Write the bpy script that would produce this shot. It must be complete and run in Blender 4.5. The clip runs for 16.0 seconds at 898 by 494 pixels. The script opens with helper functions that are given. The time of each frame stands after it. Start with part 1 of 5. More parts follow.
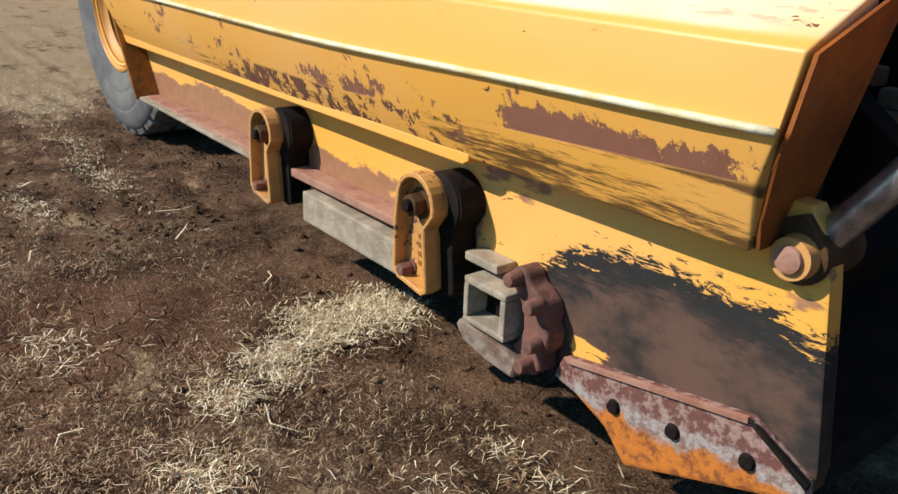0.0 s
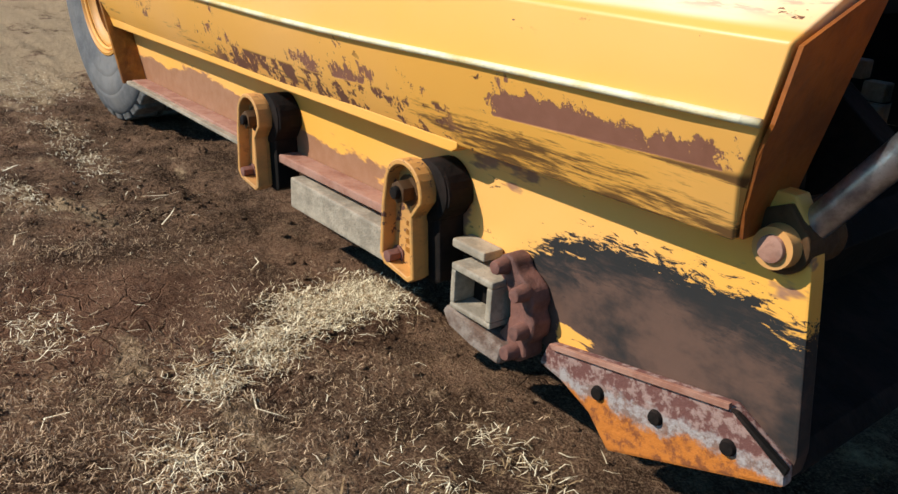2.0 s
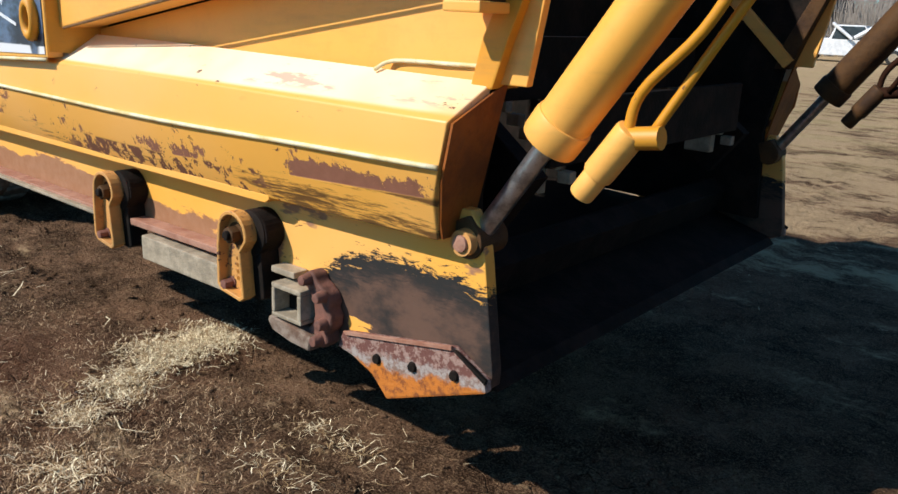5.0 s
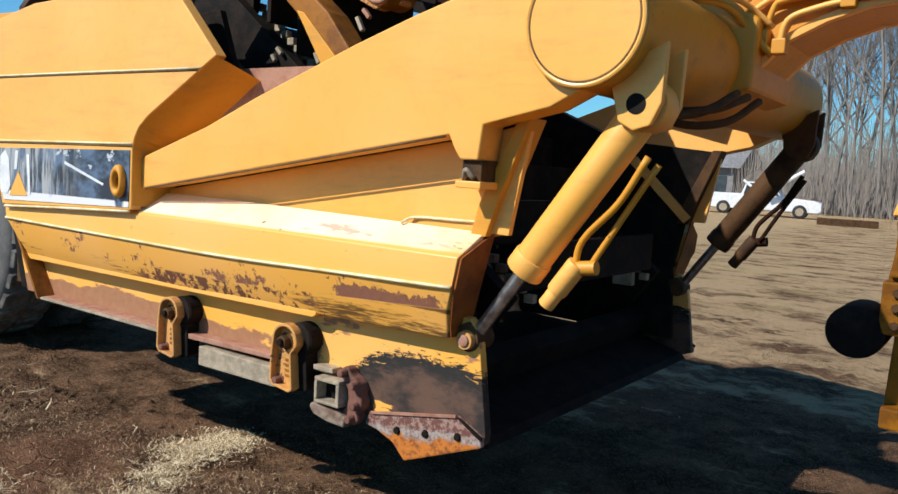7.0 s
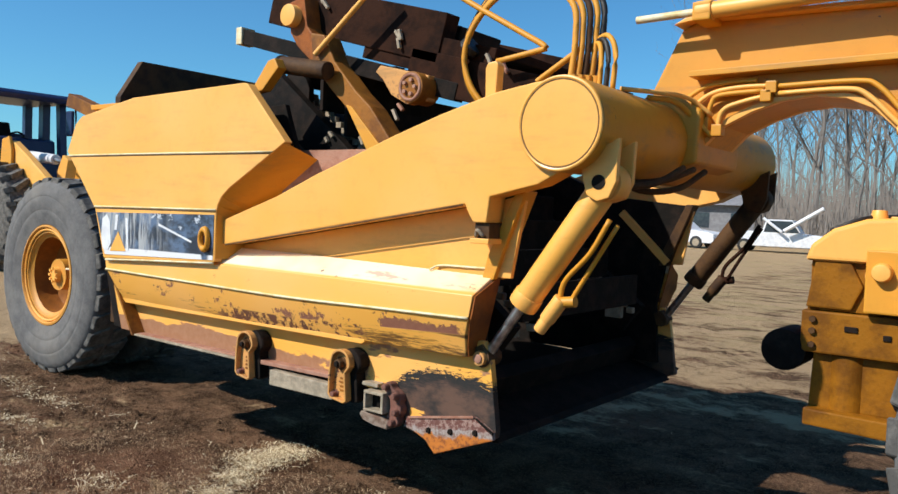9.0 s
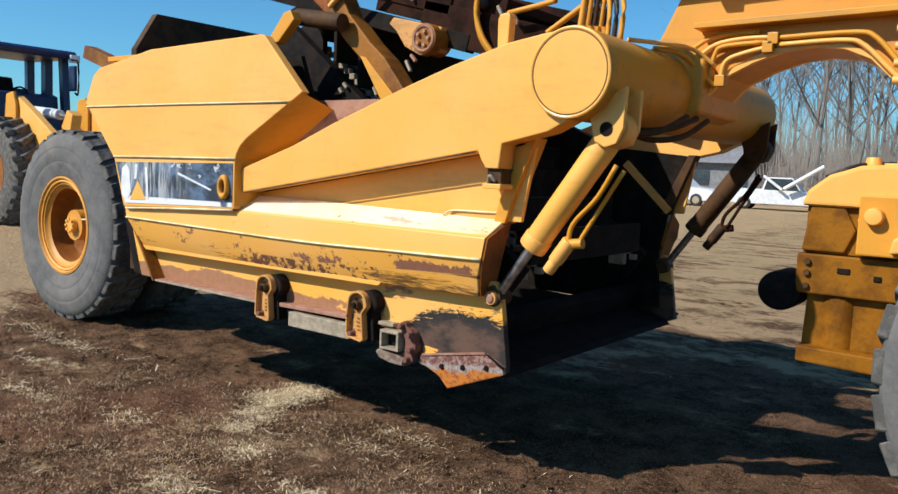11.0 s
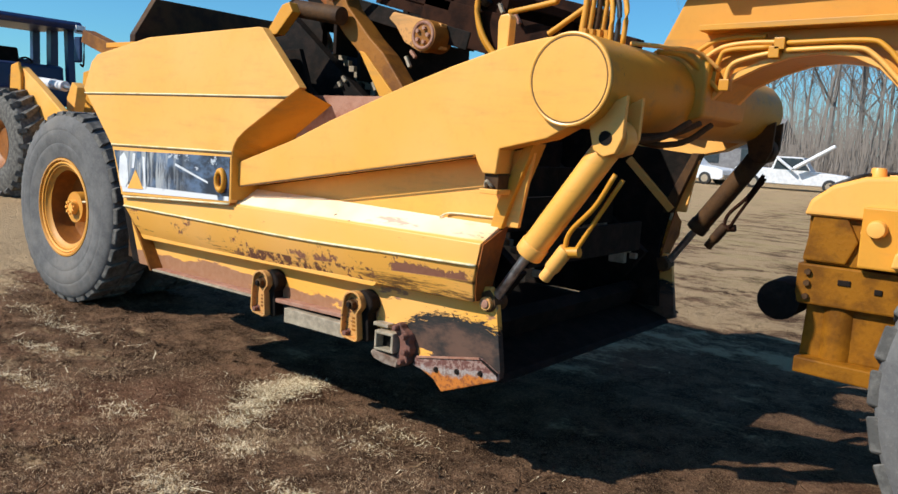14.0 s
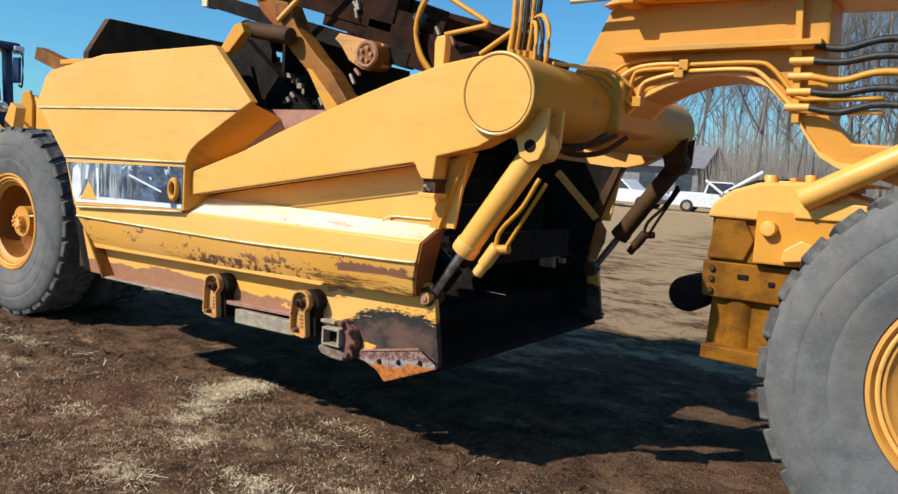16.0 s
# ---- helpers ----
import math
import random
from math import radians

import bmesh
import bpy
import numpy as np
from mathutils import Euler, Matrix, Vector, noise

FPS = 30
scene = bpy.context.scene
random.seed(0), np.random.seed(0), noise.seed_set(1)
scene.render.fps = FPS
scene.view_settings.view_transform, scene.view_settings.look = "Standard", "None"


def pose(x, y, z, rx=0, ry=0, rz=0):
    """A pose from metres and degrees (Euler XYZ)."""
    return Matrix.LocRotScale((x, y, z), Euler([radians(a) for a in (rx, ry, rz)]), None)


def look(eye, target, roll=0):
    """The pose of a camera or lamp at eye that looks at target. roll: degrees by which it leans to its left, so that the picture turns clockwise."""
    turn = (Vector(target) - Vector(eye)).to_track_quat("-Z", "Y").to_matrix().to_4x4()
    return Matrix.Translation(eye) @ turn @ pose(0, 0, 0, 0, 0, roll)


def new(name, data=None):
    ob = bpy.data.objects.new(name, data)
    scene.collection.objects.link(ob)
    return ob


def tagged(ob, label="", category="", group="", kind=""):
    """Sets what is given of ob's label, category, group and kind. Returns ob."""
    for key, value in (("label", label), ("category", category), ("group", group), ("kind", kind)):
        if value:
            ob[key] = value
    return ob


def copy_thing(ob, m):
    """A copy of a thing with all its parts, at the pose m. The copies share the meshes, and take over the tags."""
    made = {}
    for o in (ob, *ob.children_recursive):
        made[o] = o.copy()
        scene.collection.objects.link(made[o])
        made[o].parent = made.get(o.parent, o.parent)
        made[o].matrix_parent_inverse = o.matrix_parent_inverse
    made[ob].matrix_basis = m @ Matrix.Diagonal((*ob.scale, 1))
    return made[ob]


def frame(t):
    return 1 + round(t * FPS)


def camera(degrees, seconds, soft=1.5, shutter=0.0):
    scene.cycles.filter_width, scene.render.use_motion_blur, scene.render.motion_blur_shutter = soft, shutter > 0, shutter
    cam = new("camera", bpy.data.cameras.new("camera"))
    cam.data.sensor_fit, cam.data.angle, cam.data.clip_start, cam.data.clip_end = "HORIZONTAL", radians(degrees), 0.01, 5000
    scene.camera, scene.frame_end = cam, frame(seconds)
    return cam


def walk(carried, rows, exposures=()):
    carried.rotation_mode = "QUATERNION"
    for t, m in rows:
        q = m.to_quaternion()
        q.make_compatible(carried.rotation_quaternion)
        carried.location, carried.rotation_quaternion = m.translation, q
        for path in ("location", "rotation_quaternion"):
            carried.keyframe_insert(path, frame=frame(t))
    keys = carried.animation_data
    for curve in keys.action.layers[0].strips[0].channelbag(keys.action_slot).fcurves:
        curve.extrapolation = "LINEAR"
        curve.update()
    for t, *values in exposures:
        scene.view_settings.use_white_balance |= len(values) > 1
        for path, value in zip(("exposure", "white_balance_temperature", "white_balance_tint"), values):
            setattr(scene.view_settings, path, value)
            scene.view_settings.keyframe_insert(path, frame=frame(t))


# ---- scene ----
cam = camera(58.3, 16.0)
PATH = [
    (0, (5.182, -0.971, 1.231), (3.719, 0.189, 0.513), 2.3),
    (0.5, (5.184, -0.972, 1.234), (3.728, 0.192, 0.508), 2.6),
    (1, (5.185, -0.975, 1.233), (3.736, 0.196, 0.507), 3.1),
    (1.5, (5.189, -0.977, 1.230), (3.747, 0.201, 0.499), 3.3),
    (2, (5.189, -0.978, 1.231), (3.755, 0.202, 0.489), 3.2),
    (2.5, (5.201, -0.983, 1.233), (3.769, 0.200, 0.491), 3.2),
    (3, (5.262, -1.003, 1.240), (3.862, 0.224, 0.508), 2.9),
    (3.5, (5.457, -1.052, 1.262), (4.095, 0.234, 0.564), 2.9),
    (4, (5.605, -1.098, 1.292), (4.298, 0.252, 0.605), 2.4),
    (4.2, (5.627, -1.135, 1.308), (4.357, 0.251, 0.623), 2.3),
    (6.3, (6.003, -1.864, 1.381), (4.823, -0.279, 1.084), 3.8),
    (6.5, (6.043, -1.965, 1.402), (4.876, -0.365, 1.127), 3.6),
    (7, (6.081, -2.099, 1.395), (4.933, -0.472, 1.202), 3.4),
    (7.5, (6.229, -2.132, 1.451), (5.037, -0.535, 1.278), 2.8),
    (8, (6.334, -2.305, 1.453), (5.120, -0.721, 1.319), 2.5),
    (8.5, (6.430, -2.568, 1.456), (5.230, -0.972, 1.350), 1.9),
    (9, (6.582, -2.752, 1.473), (5.376, -1.158, 1.380), 2.4),
    (9.5, (6.652, -2.824, 1.536), (5.445, -1.237, 1.389), 2.6),
    (10, (6.641, -2.893, 1.521), (5.450, -1.301, 1.305), 3.1),
    (12.5, (6.640, -2.932, 1.298), (5.434, -1.344, 1.140), 1.4),
    (13, (6.643, -2.893, 1.448), (5.424, -1.320, 1.249), 2.4),
    (13.5, (6.648, -2.879, 1.526), (5.432, -1.309, 1.294), 2.9),
    (14, (6.640, -2.853, 1.561), (5.437, -1.277, 1.294), 3.4),
    (14.5, (6.634, -2.872, 1.517), (5.448, -1.286, 1.235), 3.9),
    (15, (6.635, -2.893, 1.501), (5.455, -1.305, 1.211), 3.8),
    (15.5, (6.669, -2.964, 1.507), (5.488, -1.373, 1.234), 3.4),
    (16, (6.857, -3.115, 1.480), (5.761, -1.454, 1.286), 3.6),
]
walk(cam, [(t, look(eye, target, roll)) for t, eye, target, roll in PATH], [(0, 0.22), (16, 0.22)])

# ---------------- world, sun, exposure ----------------
SUN = Vector((-0.58, -1.02, 1.0)).normalized()
world = bpy.data.worlds.new("world")
scene.world = world
world.use_nodes = True
wt = world.node_tree
sky = wt.nodes.new("ShaderNodeTexSky")
sky.sky_type = "NISHITA"
sky.sun_disc = False
sky.sun_elevation = math.asin(SUN.z)
sky.sun_rotation = math.atan2(SUN.x, SUN.y)
sky.air_density, sky.dust_density, sky.ozone_density = 1.0, 0.3, 2.0
wt.nodes["Background"].inputs["Strength"].default_value = 0.064
tint = wt.nodes.new("ShaderNodeMix")
tint.data_type, tint.blend_type = "RGBA", "MULTIPLY"
tint.inputs[0].default_value = 1.0
tint.inputs[7].default_value = (0.66, 1.42, 1.85, 1)
wt.links.new(sky.outputs["Color"], tint.inputs[6])
wt.links.new(tint.outputs[2], wt.nodes["Background"].inputs["Color"])
sun_data = bpy.data.lights.new("sun", "SUN")
sun_data.energy, sun_data.angle, sun_data.color = 5.0, radians(0.55), (1.0, 0.94, 0.85)
sun = new("sun", sun_data)
sun.matrix_world = look(SUN * 30, (0, 0, 0))


# ---------------- materials ----------------
class Nodes:
    """A small wrapper that strings shader nodes together."""

    def __init__(self, name):
        self.mat = bpy.data.materials.new(name)
        self.mat.use_nodes = True
        self.t = self.mat.node_tree
        self.b = self.t.nodes["Principled BSDF"]
        geo = self.t.nodes.new("ShaderNodeNewGeometry")
        self.pos = geo.outputs["Position"]
        self.normal = geo.outputs["Normal"]
        self.island = geo.outputs["Random Per Island"]

    def link(self, a, b):
        self.t.links.new(a, b)

    def put(self, socket, v):
        if isinstance(v, bpy.types.NodeSocket):
            self.link(v, socket)
        elif isinstance(v, (tuple, list)) and socket.type == "RGBA" and len(v) == 3:
            socket.default_value = (*v, 1)
        else:
            socket.default_value = v

    def math(self, op, a, b=0.0, clamp=False):
        n = self.t.nodes.new("ShaderNodeMath")
        n.operation, n.use_clamp = op, clamp
        self.put(n.inputs[0], a)
        self.put(n.inputs[1], b)
        return n.outputs[0]

    def vscale(self, v, s):
        n = self.t.nodes.new("ShaderNodeVectorMath")
        n.operation = "MULTIPLY"
        self.put(n.inputs[0], v)
        n.inputs[1].default_value = s
        return n.outputs[0]

    def noise(self, scale, detail=4.0, rough=0.6, vec=None, stretch=None, distort=0.0):
        n = self.t.nodes.new("ShaderNodeTexNoise")
        v = vec or self.pos
        if stretch:
            v = self.vscale(v, stretch)
        self.link(v, n.inputs["Vector"])
        n.inputs["Scale"].default_value, n.inputs["Detail"].default_value = scale, detail
        n.inputs["Roughness"].default_value, n.inputs["Distortion"].default_value = rough, distort
        return n.outputs["Fac"]

    def step(self, v, lo, hi):
        n = self.t.nodes.new("ShaderNodeMapRange")
        n.interpolation_type = "SMOOTHSTEP"
        self.put(n.inputs["Value"], v)
        n.inputs["From Min"].default_value, n.inputs["From Max"].default_value = lo, hi
        return n.outputs["Result"]

    def mix(self, f, a, b):
        n = self.t.nodes.new("ShaderNodeMix")
        n.data_type = "RGBA"
        self.put(n.inputs[0], f)
        self.put(n.inputs[6], a)
        self.put(n.inputs[7], b)
        return n.outputs[2]

    def lerp(self, f, a, b):
        n = self.t.nodes.new("ShaderNodeMix")
        self.put(n.inputs[0], f)
        self.put(n.inputs[2], a)
        self.put(n.inputs[3], b)
        return n.outputs[0]

    def xyz(self):
        n = self.t.nodes.new("ShaderNodeSeparateXYZ")
        self.link(self.pos, n.inputs[0])
        return n.outputs

    def done(self, color, rough=0.6, metal=0.0, bump=None, depth=0.02, strength=0.5, spec=None):
        if spec is not None:
            self.b.inputs["Specular IOR Level"].default_value = spec
        self.put(self.b.inputs["Base Color"], color)
        self.put(self.b.inputs["Roughness"], rough)
        self.put(self.b.inputs["Metallic"], metal)
        if bump is not None:
            n = self.t.nodes.new("ShaderNodeBump")
            n.inputs["Strength"].default_value, n.inputs["Distance"].default_value = strength, depth
            self.link(bump, n.inputs["Height"])
            self.link(n.outputs[0], self.b.inputs["Normal"])
        return self.mat


YELLOW = (0.83, 0.40, 0.070)
PRIMER = (0.31, 0.125, 0.075)
RUST = (0.19, 0.070, 0.034)


def yellow_paint(name, base=YELLOW, chips=0.72, dirt=0.35, rough=0.36):
    """Old machine enamel: faded patches, fine chips and a film of dust."""
    k = Nodes(name)
    fade = k.noise(1.3, 3, 0.5)
    fine = k.noise(38, 4, 0.7)
    streak = k.noise(5, 5, 0.7, stretch=(0.35, 1.0, 2.2))
    col = k.mix(k.step(fade, 0.35, 0.7), base, (base[0] * 1.06, base[1] * 1.09, base[2] * 1.5))
    col = k.mix(k.math("MULTIPLY", k.step(streak, 0.5, 0.8), dirt), col, (0.30, 0.17, 0.06))
    col = k.mix(k.math("MULTIPLY", k.step(k.noise(16, 5, 0.7), 0.48, 0.72), 0.14), col, (base[0] * 0.6, base[1] * 0.5, base[2] * 0.5))
    chip = k.math("MULTIPLY", k.step(fine, chips, chips + 0.02), k.step(k.noise(2.2, 3), 0.5, 0.62))
    col = k.mix(chip, col, (0.11, 0.045, 0.025))
    r = k.lerp(k.step(fade, 0.3, 0.7), rough, rough + 0.16)
    return k.done(col, r, 0, k.noise(6, 3, 0.5), 0.004, 0.35)


def fairing_paint():
    """Yellow enamel rubbed through to primer and rust along the bulge of the fender."""
    k = Nodes("fairing_paint")
    x, y, z = k.xyz()
    fade = k.noise(1.3, 3, 0.5)
    col = k.mix(k.step(fade, 0.35, 0.7), YELLOW, (0.84, 0.43, 0.12))
    # scuffs drawn out along the side, thickest on the under facet
    scuff = k.noise(9, 6, 0.75, stretch=(0.22, 1, 2.6))
    rise = k.math("MULTIPLY", k.math("SUBTRACT", x, 3.62), 0.045, True)
    rel = k.math("SUBTRACT", k.math("SUBTRACT", z, 0.914), rise)
    low = k.step(rel, 0.008, -0.004)
    nose = k.math("MULTIPLY", k.step(x, 3.7, 4.3), 0.06)
    col = k.mix(k.math("MULTIPLY", k.step(k.math("ADD", scuff, nose), 0.55, 0.64), k.math("MULTIPLY", low, 0.9)), col, (0.085, 0.040, 0.018))
    # patches bared to primer above the lower crease
    patch = k.math("ADD", k.math("MULTIPLY", k.noise(4.1, 3, 0.6, stretch=(0.8, 1, 1.2)), 0.45), k.math("MULTIPLY", k.noise(24, 6, 0.78, stretch=(1.0, 1, 0.8)), 0.55))
    above = k.step(rel, -0.002, 0.003)
    big = k.math("MULTIPLY", k.math("MULTIPLY", above, k.step(rel, 0.060, 0.018)), k.math("MULTIPLY", k.step(x, 4.13, 4.26), k.step(x, 4.72, 4.60)))
    spots = k.math("MULTIPLY", k.math("MULTIPLY", above, k.step(rel, 0.062, 0.02)), k.math("MULTIPLY", k.step(x, 2.9, 3.2), k.step(x, 4.12, 3.95)))
    lift = k.math("ADD", k.math("MULTIPLY", big, 0.17), k.math("MULTIPLY", spots, 0.085))
    m = k.math("MULTIPLY", k.step(k.math("ADD", patch, lift), 0.585, 0.595), k.math("MULTIPLY", above, k.step(z, 1.03, 1.01)))
    # slanting chips on the under facet
    crumbs = k.math("ADD", k.math("MULTIPLY", k.noise(26, 5, 0.72, stretch=(0.9, 1, 0.7)), 0.6), k.math("MULTIPLY", k.noise(3.4, 3), 0.4))
    dense = k.math("MULTIPLY", k.step(x, 3.98, 3.60), 0.05)
    lower = k.math("MULTIPLY", k.step(rel, 0.003, -0.003), k.math("MULTIPLY", k.step(x, 2.9, 3.12), k.step(x, 4.15, 4.05)))
    chips = k.math("MULTIPLY", k.step(k.math("ADD", crumbs, dense), 0.562, 0.575), lower)
    m = k.math("MAXIMUM", m, chips)
    tone = k.mix(k.noise(30, 3), PRIMER, RUST)
    tone = k.mix(chips, tone, (0.15, 0.055, 0.026))
    col = k.mix(m, col, tone)
    # a worn run on the sloped top
    top = k.math("MULTIPLY", k.step(z, 1.145, 1.16), k.step(k.noise(4, 6, 0.7, stretch=(0.5, 2, 1)), 0.56, 0.6))
    # sun glare on the sloped top, painted in as a pale tone
    glare = k.math("MULTIPLY", k.step(z, 1.137, 1.147), k.step(k.noise(1.1, 4, 0.6), 0.25, 0.6))
    col = k.mix(k.math("MULTIPLY", glare, 0.85), col, (0.92, 0.82, 0.62))
    col = k.mix(k.math("MULTIPLY", top, 0.7), col, (0.42, 0.27, 0.22))
    chip = k.math("MULTIPLY", k.step(k.noise(30, 4, 0.72, stretch=(0.6, 1, 1)), 0.66, 0.675), k.step(k.noise(2.4, 3), 0.46, 0.56))
    col = k.mix(chip, col, (0.11, 0.045, 0.025))
    h = k.math("SUBTRACT", k.noise(7, 3, 0.5), k.math("MULTIPLY", m, 0.6))
    return k.done(col, k.lerp(m, 0.42, 0.75), 0, h, 0.005, 0.4)


def plate_paint():
    """Side plate: yellow enamel above, scoured to dark steel where the soil runs past it."""
    k = Nodes("plate_paint")
    x, y, z = k.xyz()
    dx = k.math("SUBTRACT", x, 4.55)
    edge = k.math("SUBTRACT", 0.785, k.math("MULTIPLY", k.math("MULTIPLY", dx, dx), 0.85))
    ragged = k.noise(9, 7, 0.72, stretch=(0.7, 1, 1.1), distort=0.5)
    fibres = k.noise(60, 5, 0.75, stretch=(0.32, 1, 1.3), distort=0.8)
    lift = k.math("ADD", k.math("MULTIPLY", k.math("SUBTRACT", ragged, 0.5), 0.13), k.math("MULTIPLY", k.math("SUBTRACT", fibres, 0.5), 0.19))
    under = k.math("SUBTRACT", k.math("ADD", edge, lift), z)
    bare = k.math("MULTIPLY", k.step(under, 0.0, 0.012), k.step(k.math("ADD", x, k.math("MULTIPLY", lift, 0.5)), 4.19, 4.23))
    scrap = k.math("ADD", k.step(x, 4.29, 4.33), k.math("ADD", k.step(x, 4.47, 4.36), k.math("ADD", k.step(z, 0.53, 0.55), k.step(z, 0.596, 0.578))))
    left = k.step(k.math("ADD", scrap, k.math("MULTIPLY", k.math("SUBTRACT", fibres, 0.5), 1.6)), 3.72, 3.80)
    bare = k.math("MULTIPLY", bare, k.math("SUBTRACT", 1.0, left))
    fade = k.noise(1.6, 3, 0.5)
    col = k.mix(k.step(fade, 0.35, 0.7), YELLOW, (0.84, 0.43, 0.12))
    scratch = k.noise(13, 5, 0.75, stretch=(0.5, 1, 1.5), distort=0.4)
    col = k.mix(k.math("MULTIPLY", k.step(scratch, 0.63, 0.66), k.step(x, 3.9, 4.2)), col, (0.07, 0.045, 0.03))
    low = k.math("MULTIPLY", k.step(z, 0.78, 0.70), k.step(x, 4.1, 4.0))
    rusty = k.step(k.math("ADD", k.noise(4, 5, 0.65, stretch=(0.5, 1, 1.6)), k.math("MULTIPLY", low, 0.30)), 0.62, 0.66)
    col = k.mix(k.math("MULTIPLY", rusty, 0.9), col, k.mix(k.noise(26, 3), (0.36, 0.20, 0.14), RUST))
    brown = k.noise(7, 5, 0.65, stretch=(0.7, 1, 1.2))
    deep = k.step(under, 0.03, 0.09)
    steel = k.mix(k.math("MULTIPLY", k.step(brown, 0.36, 0.62), deep), (0.024, 0.023, 0.022), (0.120, 0.068, 0.048))
    col = k.mix(bare, col, steel)
    h = k.math("SUBTRACT", k.noise(12, 4, 0.6), k.math("MULTIPLY", bare, 0.5))
    return k.done(col, k.lerp(bare, 0.42, 0.55), 0.0, h, 0.004, 0.4, 0.25)


def bit_metal():
    """Cutting bit: grey scale above, bright orange rust on the tip."""
    k = Nodes("bit_metal")
    x, y, z = k.xyz()
    line = k.math("ADD", k.math("MULTIPLY", k.math("SUBTRACT", x, 4.45), 0.12), 0.495)
    d = k.math("SUBTRACT", k.math("ADD", line, k.math("MULTIPLY", k.math("SUBTRACT", k.noise(14, 5, 0.7), 0.5), 0.10)), z)
    m = k.step(d, -0.004, 0.012)
    grey = k.mix(k.step(k.noise(45, 4, 0.7), 0.42, 0.6), (0.33, 0.285, 0.26), (0.20, 0.12, 0.09))
    scale = k.mix(k.step(k.noise(60, 4, 0.7), 0.45, 0.58), (0.135, 0.050, 0.038), (0.30, 0.19, 0.155))
    grey = k.mix(k.step(k.math("ADD", d, k.math("MULTIPLY", k.math("SUBTRACT", k.noise(50, 3), 0.5), 0.05)), -0.018, -0.034), grey, scale)
    rust = k.mix(k.step(k.noise(38, 4, 0.75), 0.45, 0.62), (0.48, 0.145, 0.014), (0.22, 0.062, 0.012))
    return k.done(k.mix(m, grey, rust), 0.8, 0, k.noise(60, 4, 0.7), 0.004, 0.7)


def plain(name, a, b, scale=12.0, rough=0.7, metal=0.0, depth=0.004, lo=0.4, hi=0.65, strength=0.5, stretch=None, spec=0.4):
    k = Nodes(name)
    k.b.inputs["Specular IOR Level"].default_value = spec
    n = k.noise(scale, 5, 0.65, stretch=stretch)
    fine = k.noise(scale * 7, 3, 0.6)
    col = k.mix(k.step(n, lo, hi), a, b)
    col = k.mix(k.math("MULTIPLY", k.step(fine, 0.55, 0.7), 0.35), col, tuple(c * 0.5 for c in a))
    return k.done(col, rough, metal, fine, depth, strength)


def tyre_rubber():
    k = Nodes("tyre_rubber")
    n = k.noise(9, 6, 0.7)
    fine = k.noise(70, 4, 0.7)
    dust = k.noise(2.2, 3, 0.5)
    col = k.mix(k.step(n, 0.3, 0.72), (0.105, 0.103, 0.103), (0.165, 0.160, 0.155))
    col = k.mix(k.math("MULTIPLY", k.step(dust, 0.45, 0.75), 0.5), col, (0.20, 0.180, 0.155))
    col = k.mix(k.math("MULTIPLY", k.step(fine, 0.5, 0.75), 0.4), col, (0.23, 0.22, 0.205))
    scrape = k.noise(30, 4, 0.7, stretch=(1.0, 1.0, 0.25))
    col = k.mix(k.math("MULTIPLY", k.step(scrape, 0.66, 0.70), 0.6), col, (0.055, 0.053, 0.052))
    return k.done(col, 0.9, 0, fine, 0.004, 0.5, 0.15)


def decal_film():
    """Peeling dark film with pale runs down it."""
    k = Nodes("decal_film")
    x, y, z = k.xyz()
    runs = k.noise(26, 4, 0.7, stretch=(1.0, 1, 0.12))
    blot = k.noise(5.5, 5, 0.65, stretch=(1, 1, 1.6))
    col = k.mix(k.step(blot, 0.42, 0.62), (0.022, 0.028, 0.045), (0.10, 0.15, 0.24))
    grey = k.math("MULTIPLY", k.step(runs, 0.44, 0.60), k.step(x, 2.75, 2.35))
    col = k.mix(grey, col, (0.36, 0.37, 0.38))
    peel = k.step(k.noise(9, 5, 0.7, stretch=(1, 1, 1.4)), 0.62, 0.65)
    col = k.mix(peel, col, (0.50, 0.53, 0.58))
    foot = k.math("MULTIPLY", k.step(k.math("SUBTRACT", z, k.math("MULTIPLY", k.math("SUBTRACT", x, 1.9), 0.015)), 1.165, 1.16), k.step(k.noise(3, 2), 0.38, 0.42))
    col = k.mix(foot, col, (0.70, 0.70, 0.72))
    return k.done(col, 0.35, 0, k.noise(30, 3), 0.002, 0.4)


